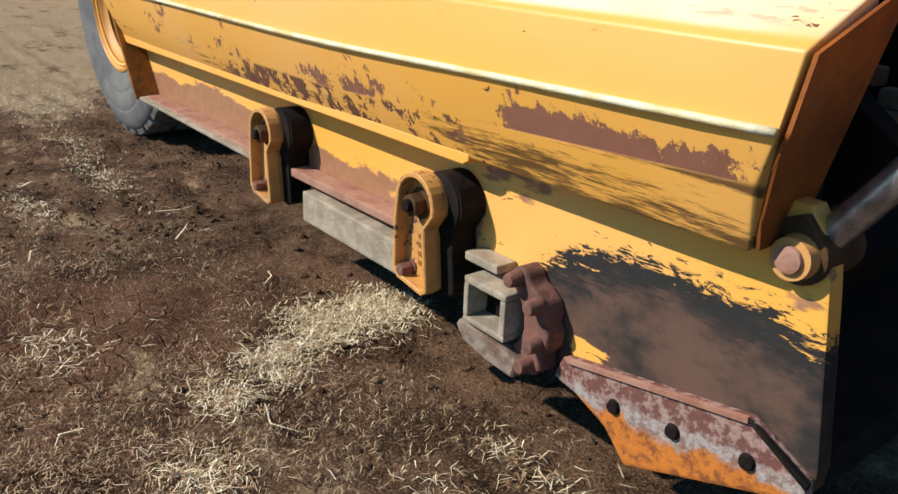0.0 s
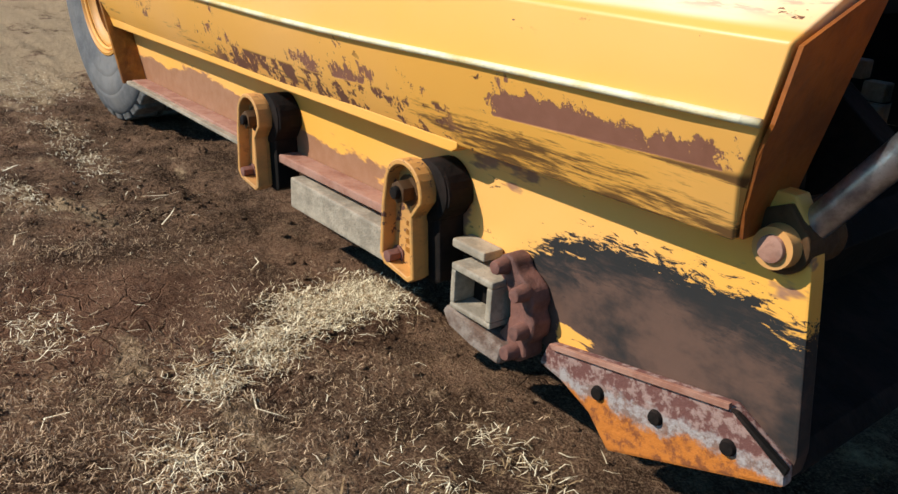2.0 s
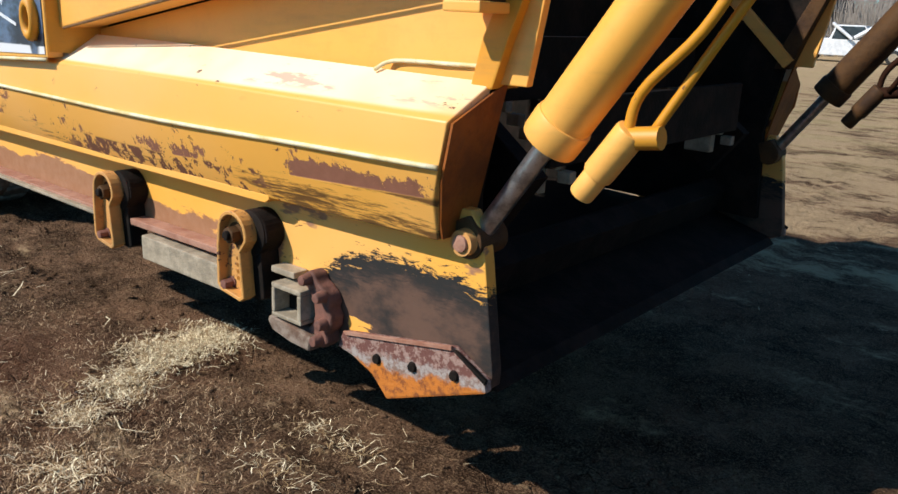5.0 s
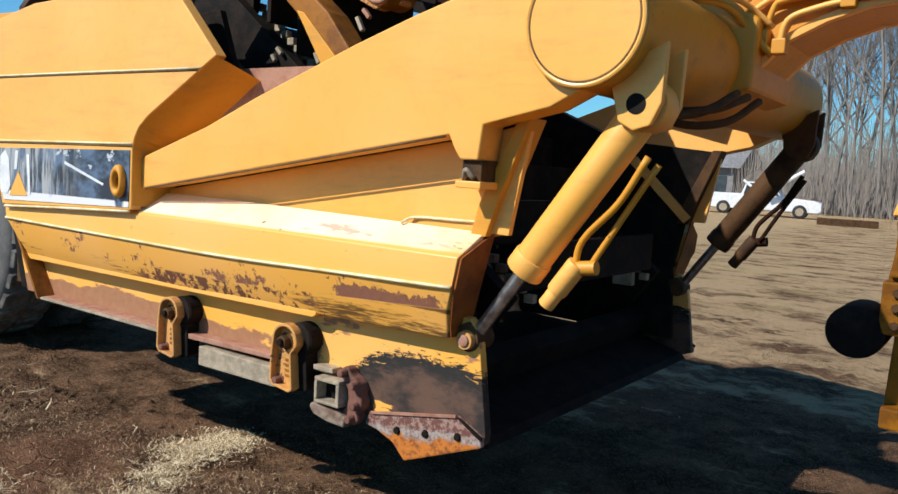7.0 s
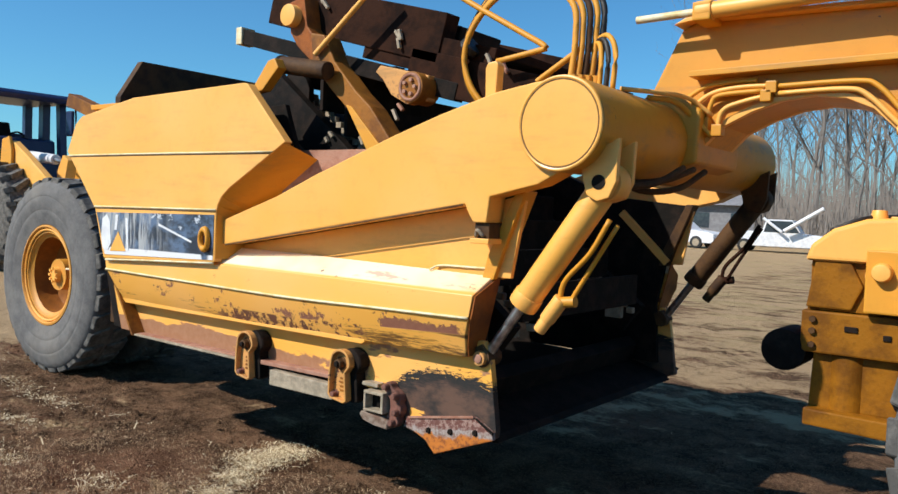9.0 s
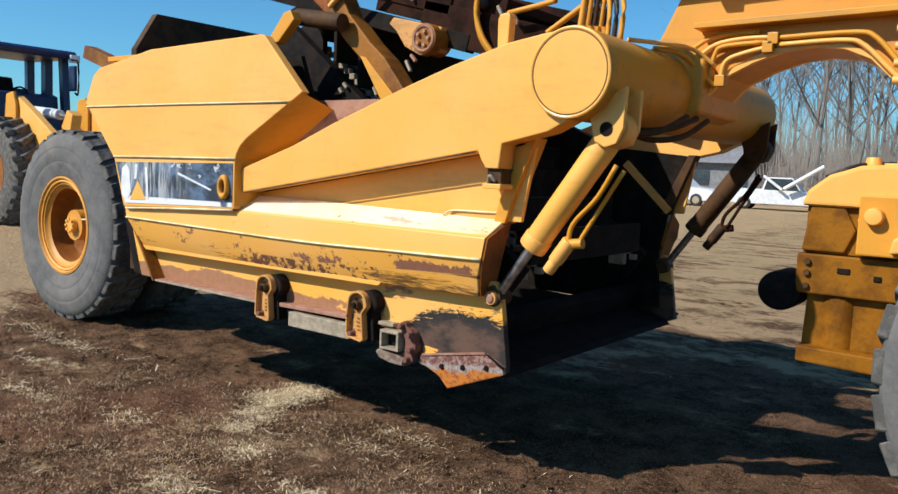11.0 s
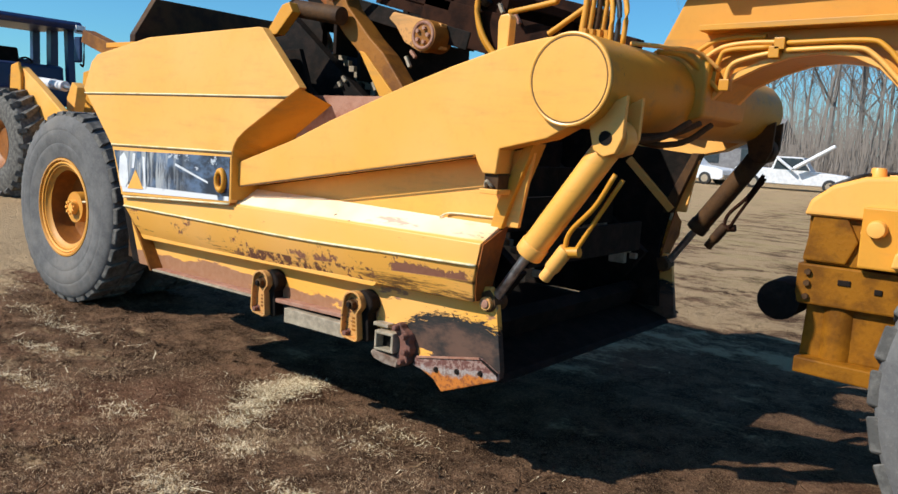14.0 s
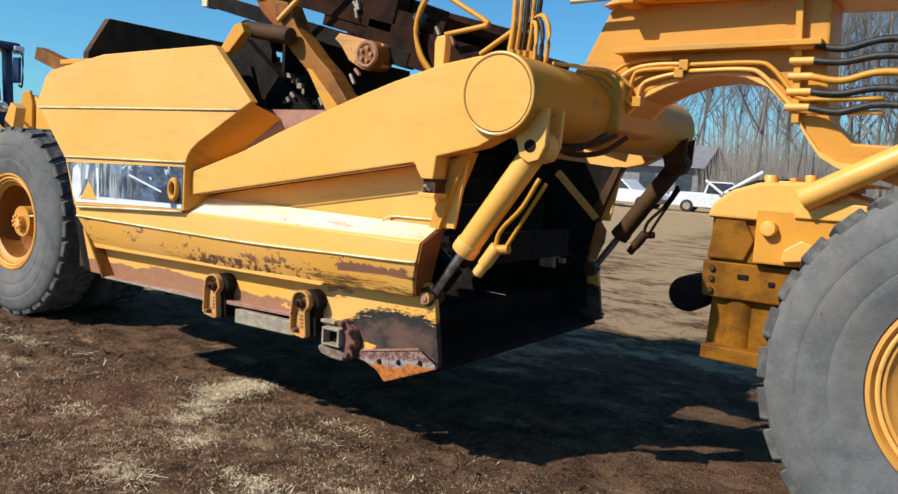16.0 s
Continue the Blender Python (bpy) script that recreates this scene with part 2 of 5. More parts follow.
def soil():
    k = Nodes("soil")
    x, y, z = k.xyz()
    big = k.noise(0.55, 5, 0.6)
    mid = k.noise(3.5, 6, 0.7)
    fine = k.noise(48, 5, 0.75)
    col = k.mix(k.step(mid, 0.36, 0.66), (0.046, 0.025, 0.0145), (0.215, 0.122, 0.072))
    col = k.mix(k.math("MULTIPLY", k.step(fine, 0.52, 0.74), 0.75), col, (0.50, 0.325, 0.185))
    grit = k.noise(135, 4, 0.75)
    col = k.mix(k.math("MULTIPLY", k.step(grit, 0.50, 0.62), 0.55), col, (0.36, 0.235, 0.145))
    col = k.mix(k.math("MULTIPLY", k.step(grit, 0.47, 0.36), 0.75), col, (0.028, 0.015, 0.009))
    red = k.step(big, 0.50, 0.66)
    col = k.mix(k.math("MULTIPLY", red, 0.45), col, (0.21, 0.100, 0.060))
    # trampled straw and pale dust, patchy near the machine and general out in the yard
    out = k.math("MULTIPLY", k.step(k.math("ADD", y, k.math("MULTIPLY", k.noise(0.3, 3), 4.0)), 3.4, 7.0), 0.15)
    back = k.math("MULTIPLY", k.step(k.math("ADD", x, k.math("MULTIPLY", k.noise(0.5, 3), 2.0)), 1.4, -1.2), 0.2)
    pale = k.step(k.math("ADD", k.math("ADD", k.noise(1.3, 9, 0.78, stretch=(0.7, 1.2, 1)), out), back), 0.56, 0.68)
    col = k.mix(k.math("MULTIPLY", pale, 0.9), col, k.mix(fine, (0.33, 0.21, 0.115), (0.64, 0.47, 0.275)))
    # dry grass bands across the far yard
    grassy = k.math("MULTIPLY", k.step(k.noise(0.9, 6, 0.75, stretch=(0.35, 1.3, 1)), 0.48, 0.62), k.step(y, 4.0, 9.0))
    col = k.mix(k.math("MULTIPLY", grassy, 0.7), col, k.mix(k.noise(9, 5, 0.75, stretch=(0.5, 1.5, 1)), (0.20, 0.15, 0.062), (0.66, 0.50, 0.27)))
    vor = k.t.nodes.new("ShaderNodeTexVoronoi")
    vor.feature = "DISTANCE_TO_EDGE"
    wob = k.t.nodes.new("ShaderNodeVectorMath")
    wob.operation = "ADD"
    k.link(k.pos, wob.inputs[0])
    nz = k.t.nodes.new("ShaderNodeTexNoise")
    k.link(k.pos, nz.inputs["Vector"])
    nz.inputs["Scale"].default_value = 7.0
    k.link(k.vscale(nz.outputs["Color"], (0.16, 0.16, 0.0)), wob.inputs[1])
    k.link(wob.outputs[0], vor.inputs["Vector"])
    vor.inputs["Scale"].default_value = 8.5
    crack = k.math("MULTIPLY", k.step(vor.outputs["Distance"], 0.045, 0.0), k.step(k.noise(1.1, 3), 0.49, 0.60))
    col = k.mix(k.math("MULTIPLY", crack, 0.3), col, (0.018, 0.011, 0.008))
    h = k.math("ADD", k.math("MULTIPLY", mid, 0.6), k.math("ADD", k.math("MULTIPLY", fine, 0.55), k.math("MULTIPLY", grit, 0.22)))
    h = k.math("SUBTRACT", k.math("ADD", h, k.math("MULTIPLY", k.noise(16, 4, 0.7), 0.5)), k.math("MULTIPLY", crack, 0.35))
    return k.done(col, 1.0, 0, h, 0.05, 1.0, 0.04)


def straw_mat(name, dull, fresh):
    k = Nodes(name)
    old = k.noise(1.6, 4, 0.6)
    col = k.mix(k.step(k.math("ADD", k.island, k.math("MULTIPLY", k.math("SUBTRACT", old, 0.5), 0.9)), 0.15, 0.95), dull, fresh)
    return k.done(col, 0.8, spec=0.15)


def bark(name, a, b):
    k = Nodes(name)
    return k.done(k.mix(k.noise(3, 5, 0.7, stretch=(2, 2, 0.5)), a, b), 0.9)


M_YEL = yellow_paint("yellow_paint")
# deeper orange copy of the yellow, with some shade in its tone
M_YEL2 = yellow_paint("deep_yellow_paint", (0.62, 0.265, 0.014), 0.66, 0.5, 0.5)
M_FAIR = fairing_paint()
M_PLATE = plate_paint()
M_BIT = bit_metal()
M_RUSTY = plain("rusty_casting", (0.20, 0.085, 0.060), (0.105, 0.048, 0.036), 16, 0.8)
M_PINK = plain("bare_rusted_sheet", (0.36, 0.19, 0.13), (0.25, 0.10, 0.06), 9, 0.75)
M_STEEL = plain("worn_grey_steel", (0.26, 0.215, 0.155), (0.40, 0.33, 0.24), 20, 0.6, 0.0, spec=0.25)
M_CHROME = plain("cylinder_rod", (0.55, 0.56, 0.58), (0.30, 0.30, 0.31), 30, 0.28, 0.9, 0.001)
# near-black; inside the bowl the shade is put into this colour
M_DARK = plain("near_black_steel", (0.007, 0.006, 0.005), (0.020, 0.013, 0.010), 10, 0.75, 0.0, spec=0.12)
# dark brown; on the far post and far cylinder it stands for shade
M_BROWN = plain("dark_brown_steel", (0.085, 0.042, 0.016), (0.040, 0.021, 0.012), 8, 0.7, spec=0.2)
M_HOSE = plain("hose_rubber", (0.014, 0.014, 0.014), (0.03, 0.028, 0.025), 20, 0.5)
M_TYRE = tyre_rubber()
M_TREAD = plain("dirty_tread", (0.085, 0.081, 0.075), (0.165, 0.155, 0.14), 14, 0.9, spec=0.15)
# darker than the rim: the shade behind the rim lip is in this colour
M_DISC = plain("shaded_disc_paint", (0.27, 0.092, 0.013), (0.19, 0.064, 0.011), 7, 0.5)
M_RIM = yellow_paint("rim_paint", (0.60, 0.265, 0.035), 0.66, 0.7, 0.45)
M_DECAL = decal_film()
# orange darkened for faces turned from the sun
M_END = plain("shaded_rust_orange_paint", (0.30, 0.088, 0.014), (0.17, 0.050, 0.014), 6, 0.6, spec=0.2)
M_WHITE = plain("white_paint", (0.72, 0.73, 0.75), (0.60, 0.61, 0.63), 6, 0.4)
# navy stands for the loader's shade and the sky mirrored in it
M_NAVY = plain("shade_navy", (0.012, 0.022, 0.075), (0.02, 0.03, 0.085), 5, 0.35)
M_LINE = plain("pale_bead", (0.74, 0.66, 0.44), (0.62, 0.45, 0.18), 9, 0.5)
M_GROOVE = plain("dark_seam", (0.16, 0.085, 0.03), (0.10, 0.05, 0.025), 9, 0.8)
M_SOIL = soil()
M_STRAW = straw_mat("pale_straw", (0.34, 0.22, 0.11), (0.95, 0.83, 0.58))
M_LITTER = straw_mat("old_litter", (0.085, 0.045, 0.025), (0.62, 0.44, 0.27))
# near-black brown; on the far cylinder's pipes it stands for shade
M_BLACK_BROWN = plain("black_brown_steel", (0.034, 0.014, 0.008), (0.014, 0.007, 0.005), 9, 0.8, spec=0.06)
# amber darkened so that the hitch holds its shade in the colour
M_AMBER = plain("shade_amber_paint", (0.27, 0.105, 0.006), (0.14, 0.052, 0.005), 7, 0.6, spec=0.15)
# darker amber: part of the tube's and gooseneck's shade is in the colour
M_TUBE = yellow_paint("shaded_oily_amber_paint", (0.58, 0.245, 0.012), 0.66, 0.9, 0.42)
M_CAKED = plain("soil_caked_iron", (0.26, 0.20, 0.155), (0.13, 0.075, 0.05), 22, 0.9, 0.0, 0.008)
M_LINK = yellow_paint("worn_link_paint", (0.56, 0.265, 0.060), 0.56, 1.0, 0.6)
# darkened orange that stands for paint in shade, on the lift link among others
M_SHADED = plain("shaded_orange_paint", (0.30, 0.115, 0.014), (0.15, 0.055, 0.012), 5, 0.6, spec=0.25)
M_BARK = bark("grey_bark", (0.11, 0.098, 0.088), (0.27, 0.245, 0.22))
M_TWIG = bark("bare_twigs", (0.13, 0.110, 0.095), (0.30, 0.265, 0.235))
M_GLASS = plain("dark_glazing", (0.03, 0.04, 0.05), (0.05, 0.06, 0.07), 4, 0.08)
M_ROOF = plain("grey_shingles", (0.16, 0.16, 0.17), (0.22, 0.22, 0.23), 4, 0.8)


# ---------------- mesh helpers ----------------
def part(name, bm, material, parent=None, label=""):
    me = bpy.data.meshes.new(name)
    bmesh.ops.recalc_face_normals(bm, faces=bm.faces[:])
    bm.to_mesh(me)
    bm.free()
    me.materials.append(material)
    ob = new(name, me)
    if parent is not None:
        ob.parent = parent
    if label:
        ob["label"] = label
    return ob


def thing(name, label, category, at=(0, 0, 0), group="", kind=""):
    ob = new(name)
    ob.empty_display_size = 0.2
    return tagged(ob, label, category, group, kind)


def bevel(bm, w, seg=2, angle=30):
    es = [e for e in bm.edges if len(e.link_faces) == 2 and e.calc_face_angle(0) > radians(angle)]
    if w > 0 and es:
        bmesh.ops.bevel(bm, geom=es, offset=w, segments=seg, affect="EDGES", clamp_overlap=True, profile=0.6)


def smooth(bm):
    for f in bm.faces:
        f.smooth = True
    for e in bm.edges:
        if len(e.link_faces) == 2 and e.calc_face_angle(0) > radians(38):
            e.smooth = False
    return bm


def prism(pts, y0, y1, w=0.004, bm=None, seg=2):
    """A plate or box beam: an outline in x and z, drawn out from y0 to y1."""
    b = bmesh.new()
    vs = [b.verts.new((x, y0, z)) for x, z in pts]
    f = b.faces.new(vs)
    ext = bmesh.ops.extrude_face_region(b, geom=[f])
    for v in ext["geom"]:
        if isinstance(v, bmesh.types.BMVert):
            v.co.y = y1
    bmesh.ops.recalc_face_normals(b, faces=b.faces[:])
    bevel(b, w, seg)
    return joined(bm, b)


def joined(bm, b):
    if bm is None:
        return b
    me = bpy.data.meshes.new("tmp")
    b.to_mesh(me)
    b.free()
    bm.from_mesh(me)
    bpy.data.meshes.remove(me)
    return bm


def box(x0, x1, y0, y1, z0, z1, w=0.004, bm=None):
    return prism([(x0, z0), (x1, z0), (x1, z1), (x0, z1)], y0, y1, w, bm)


def frame_of(d):
    d = d.normalized()
    s = d.cross(Vector((0, 0, 1)))
    if s.length < 1e-3:
        s = Vector((1, 0, 0))
    s.normalize()
    return s, d.cross(s).normalized()


def rod(a, b, r, seg=20, bm=None, r2=None, cap=True, w=0.0):
    a, b = Vector(a), Vector(b)
    d = b - a
    m = Matrix.Translation((a + b) / 2) @ d.to_track_quat("Z", "Y").to_matrix().to_4x4()
    n = bmesh.new()
    bmesh.ops.create_cone(n, cap_ends=cap, segments=seg, radius1=r, radius2=r if r2 is None else r2, depth=d.length)
    if w:
        bevel(n, w, 2, 50)
    bmesh.ops.transform(n, matrix=m, verts=n.verts[:])
    smooth(n)
    return joined(bm, n)


def curve_points(pts, steps=6):
    """A smooth line through points (Catmull-Rom)."""
    p = [Vector(q) for q in pts]
    p = [2 * p[0] - p[1]] + p + [2 * p[-1] - p[-2]]
    out = []
    for i in range(1, len(p) - 2):
        for s in range(steps):
            t = s / steps
            out.append(0.5 * (2 * p[i] + (p[i + 1] - p[i - 1]) * t + (2 * p[i - 1] - 5 * p[i] + 4 * p[i + 1] - p[i + 2]) * t * t + (3 * p[i] - p[i - 1] - 3 * p[i + 1] + p[i + 2]) * t ** 3))
    return out + [p[-2]]


def pipe(pts, r, seg=8, steps=6, bm=None):
    line = curve_points(pts, steps) if steps > 1 else [Vector(q) for q in pts]
    n = bmesh.new()
    rings = []
    for i, q in enumerate(line):
        d = line[min(i + 1, len(line) - 1)] - line[max(i - 1, 0)]
        s, u = frame_of(d)
        rings.append([n.verts.new(q + r * (math.cos(a) * s + math.sin(a) * u)) for a in (2 * math.pi * j / seg for j in range(seg))])
    for a, b in zip(rings, rings[1:]):
        for j in range(seg):
            n.faces.new((a[j], a[(j + 1) % seg], b[(j + 1) % seg], b[j]))
    n.faces.new(rings[0])
    n.faces.new(rings[-1])
    smooth(n)
    return joined(bm, n)


def lathe(profile, cx, cz, seg=64, bm=None, close=False, flip=1, y0=0.0):
    """Turns a profile of (radius, y) about the line along y through cx, cz."""
    n = bmesh.new()
    rings = []
    for j in range(seg):
        a = 2 * math.pi * j / seg
        rings.append([n.verts.new((cx + r * math.cos(a), y0 + flip * y, cz + r * math.sin(a))) for r, y in profile])
    m = len(profile)
    for j in range(seg):
        p, q = rings[j], rings[(j + 1) % seg]
        for i in range(m if close else m - 1):
            n.faces.new((p[i], p[(i + 1) % m], q[(i + 1) % m], q[i]))
    bmesh.ops.remove_doubles(n, verts=n.verts[:], dist=1e-5)
    smooth(n)
    return joined(bm, n)


def hexbolt(x, y, z, r=0.02, h=0.02, bm=None, out=-1):
    n = rod((x, y, z), (x, y + out * h, z), r, 6, None, w=0.002)
    n = rod((x, y + 0.001, z), (x, y + out * 0.004, z), r * 1.35, 16, n)
    return joined(bm, n)


def beam(a, b, wide, tall, bm=None, w=0.004):
    """A box bar from a to b; wide across, tall upright to its run."""
    a, b = Vector(a), Vector(b)
    d = b - a
    s, u = frame_of(d)
    n = bmesh.new()
    vs = [n.verts.new(p + i * s * wide / 2 + j * u * tall / 2) for p in (a, b) for i, j in ((-1, -1), (1, -1), (1, 1), (-1, 1))]
    for f in ((0, 1, 2, 3), (7, 6, 5, 4), (0, 4, 5, 1), (1, 5, 6, 2), (2, 6, 7, 3), (3, 7, 4, 0)):
        n.faces.new([vs[i] for i in f])
    bmesh.ops.recalc_face_normals(n, faces=n.faces[:])
    bevel(n, w)
    return joined(bm, n)


MID = 0.98  # the machine's middle plane, along y


def mirror(bm):
    """The same shape on the machine's other side."""
    for v in bm.verts:
        v.co.y = 2 * MID - v.co.y
    return bm


def sided(make):
    """make() once for each side."""
    return make(), mirror(make())


# ---------------- ground ----------------
def axis_lines(lo, hi, dense0, dense1, step):
    inner = np.arange(dense0, dense1 + 1e-6, step)
    out, d, p = [], step, dense1
    while p < hi:
        d *= 1.25
        p += d
        out.append(p)
    back, d, p = [], step, dense0
    while p > lo:
        d *= 1.25
        p -= d
        back.append(p)
    return np.array(back[::-1] + list(inner) + out)


def height(x, y):
    near = max(0.0, 1.0 - max(0.0, math.hypot(x - 3, y) - 6) / 8)
    v = Vector((x, y, 0))
    h = 0.018 * noise.noise(v * 1.7) + 0.018 * noise.noise(v * 4.0) * near
    lump = noise.noise(v * 11.0 + Vector((3, 9, 1)))
    h += near * (0.017 * lump + 0.008 * noise.noise(v * 23.0) + 0.03 * max(0.0, noise.noise(v * 6.3 + Vector((7, 2, 5))) - 0.25))
    bare = max(0.0, min(1.0, (2.9 - x) / 1.2)) * near
    h += bare * (0.020 * noise.noise(Vector((x * 2.1 + y * 0.8, y * 8.0, 4.0))) + 0.010 * noise.noise(Vector((x * 6.0, y * 19.0, 1.0))))
    far = max(0.0, math.hypot(x - 3, y) - 15)
    h += min(0.35, far * 0.006) * noise.noise(v * 0.05)
    return h - 0.006


def ground():
    xs = axis_lines(-420, 420, -0.6, 7.6, 0.03)
    ys = axis_lines(-420, 420, -1.6, 1.4, 0.03)
    verts = [(x, y, height(x, y)) for y in ys for x in xs]
    w = len(xs)
    faces = [(j * w + i, j * w + i + 1, (j + 1) * w + i + 1, (j + 1) * w + i) for j in range(len(ys) - 1) for i in range(w - 1)]
    me = bpy.data.meshes.new("ground")
    me.from_pydata(verts, [], faces)
    me.polygons.foreach_set("use_smooth", [True] * len(faces))
    me.materials.append(M_SOIL)
    return tagged(new("ground", me), "bare brown trampled soil yard with straw scraps", "ground", kind="structure")


ground()


# ---------------- scraper bowl ----------------
bowl = thing("scraper_bowl", "yellow steel earthmoving scraper bowl, chipped and rusted, raised off the soil", "scraper bowl")

PLATE = [(1.97, 0.648), (4.08, 0.630), (4.20, 0.56), (4.34, 0.50), (4.50, 0.44), (4.780, 0.535), (4.782, 0.57), (4.745, 0.82), (4.735, 0.875), (4.70, 0.93), (1.87, 0.93)]
for i, b in enumerate(sided(lambda: prism(PLATE, 0.0, 0.035, 0.004))):
    part("side_plate", b, M_PLATE, bowl, "yellow plate scoured to dark steel at its toe")

INNER = [(1.80, 0.64), (1.62, 1.20), (1.66, 1.90), (3.36, 1.98), (3.46, 1.735), (3.98, 1.735), (4.30, 1.60), (4.865, 1.55), (4.73, 1.30), (4.665, 0.95), (4.69, 0.60)]
# inner sheets near-black: the bowl's inside shade is in the colour
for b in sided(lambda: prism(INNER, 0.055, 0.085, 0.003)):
    part("bowl_wall", b, M_DARK, bowl, "inner bowl sheet, near-black for shade")
for b in sided(lambda: prism([(3.36, 1.50), (3.42, 1.74), (3.985, 1.742), (4.3, 1.61), (4.3, 1.5)], 0.049, 0.0545, 0.0)):
    part("bowl_lip", b, M_PINK, bowl, "bare rust-pink lip of the bowl")

# yellow skin under the lift arm, and the slanting front post
SKIN = [(3.04, 1.20), (4.80, 1.20), (4.86, 1.55), (4.66, 1.50), (3.1, 1.24)]
POST = [(4.675, 1.19), (4.700, 1.29), (4.825, 1.56), (4.870, 1.56), (4.765, 1.29), (4.732, 1.19)]
for b in sided(lambda: prism(SKIN, 0.03, 0.052, 0.003)):
    part("upper_skin", b, M_YEL, bowl)
# darker paints put the posts' shade into the colour, most on the far side
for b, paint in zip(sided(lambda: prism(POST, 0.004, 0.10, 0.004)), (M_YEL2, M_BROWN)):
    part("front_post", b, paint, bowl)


def fairing():
    """Creased box along the bowl's side; its sagging creases are fitted to the camera's view."""
    ys = [0.03, -0.062, -0.093, -0.118, -0.109, 0.02]
    front = [(4.650, 0.862), (4.660, 0.866), (4.668, 0.960), (4.702, 1.037), (4.712, 1.130), (4.722, 1.205)]
    middle = [0.850, 0.850, 0.914, 1.016, 1.136, 1.222]
    back = [(2.11, 0.848), (2.10, 0.848), (2.06, 0.925), (1.985, 1.028), (1.95, 1.122), (1.93, 1.225)]
    n = bmesh.new()
    stations = 26
    rings = []
    for s in range(stations):
        t = s / (stations - 1)
        ring = []
        for y, (fx, fz), mz, (bx, bz) in zip(ys, front, middle, back):
            x = bx + (fx - bx) * t
            z = float(np.interp(t, (0, 0.6, 1), (bz, mz, fz)))
            dent = 0.0035 * noise.noise(Vector((x * 2.3, z * 9, 0.3)))
            ring.append(n.verts.new((x, y + dent * (s not in (0, stations - 1)), z)))
        rings.append(ring)
    m = len(ys)
    for a, b in zip(rings, rings[1:]):
        for i in range(m):
            n.faces.new((a[i], a[(i + 1) % m], b[(i + 1) % m], b[i]))
    n.faces.new(rings[0])
    n.faces.new(rings[-1])
    bmesh.ops.recalc_face_normals(n, faces=n.faces[:])
    bevel(n, 0.005, 3, 14)
    return smooth(n)


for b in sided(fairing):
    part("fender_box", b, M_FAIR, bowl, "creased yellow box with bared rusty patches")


def fairing_end():
    n = bmesh.new()
    pts = [(4.653, 0.056, 0.866), (4.664, -0.056, 0.870), (4.672, -0.087, 0.960), (4.706, -0.111, 1.037), (4.716, -0.102, 1.127), (4.732, 0.054, 1.205)]
    a = [n.verts.new(p) for p in pts]
    b = [n.verts.new((x + 0.006, y, z)) for x, y, z in pts]
    n.faces.new(a)
    n.faces.new(b[::-1])
    for i in range(len(pts)):
        j = (i + 1) % len(pts)
        n.faces.new((a[i], b[i], b[j], a[j]))
    return n


# separate end plate whose dark paint holds the end face's shade
for b in sided(fairing_end):
    part("fender_end", b, M_END, bowl, "orange end plate, darkened for its shaded side")
for b in sided(lambda: pipe([(1.99, -0.121, 1.028), (2.9, -0.120, 1.020), (3.6, -0.120, 1.016), (4.2, -0.120, 1.027), (4.70, -0.121, 1.037)], 0.006, 8, 8)):
    part("edge_bead", b, M_LINE, bowl, "pale welded bead")
for b in sided(lambda: pipe([(4.40, -0.004, 1.206), (4.44, 0.022, 1.228), (4.60, 0.024, 1.232), (4.72, 0.026, 1.234)], 0.005, 8, 6)):
    part("weld_bead", b, M_LINE, bowl)

for b in sided(lambda: prism([(2.12, 0.832), (4.07, 0.843), (4.087, 0.853), (4.087, 0.866), (2.08, 0.860)], -0.066, 0.002, 0.003)):
    part("rail", b, M_YEL, bowl)
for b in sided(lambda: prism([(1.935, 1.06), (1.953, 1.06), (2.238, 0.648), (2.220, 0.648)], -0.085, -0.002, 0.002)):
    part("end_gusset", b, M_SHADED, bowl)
for b in sided(lambda: prism([(2.24, 0.640), (3.24, 0.640), (3.94, 0.648), (3.94, 0.668), (3.24, 0.662), (2.24, 0.660)], -0.056, -0.001, 0.004)):
    part("skid_ledge", b, M_PINK, bowl, "rusty ledge with a pale lip")


# ---- side wall box with its seams and film
WALL = [(1.985, 1.095), (3.066, 1.146), (3.068, 1.40), (3.080, 1.445), (3.11, 1.49), (3.17, 1.535), (3.588, 1.765), (3.292, 2.062), (3.262, 2.068), (2.27, 2.042), (1.70, 1.955), (1.63, 1.91), (1.535, 1.74), (1.88, 1.385)]


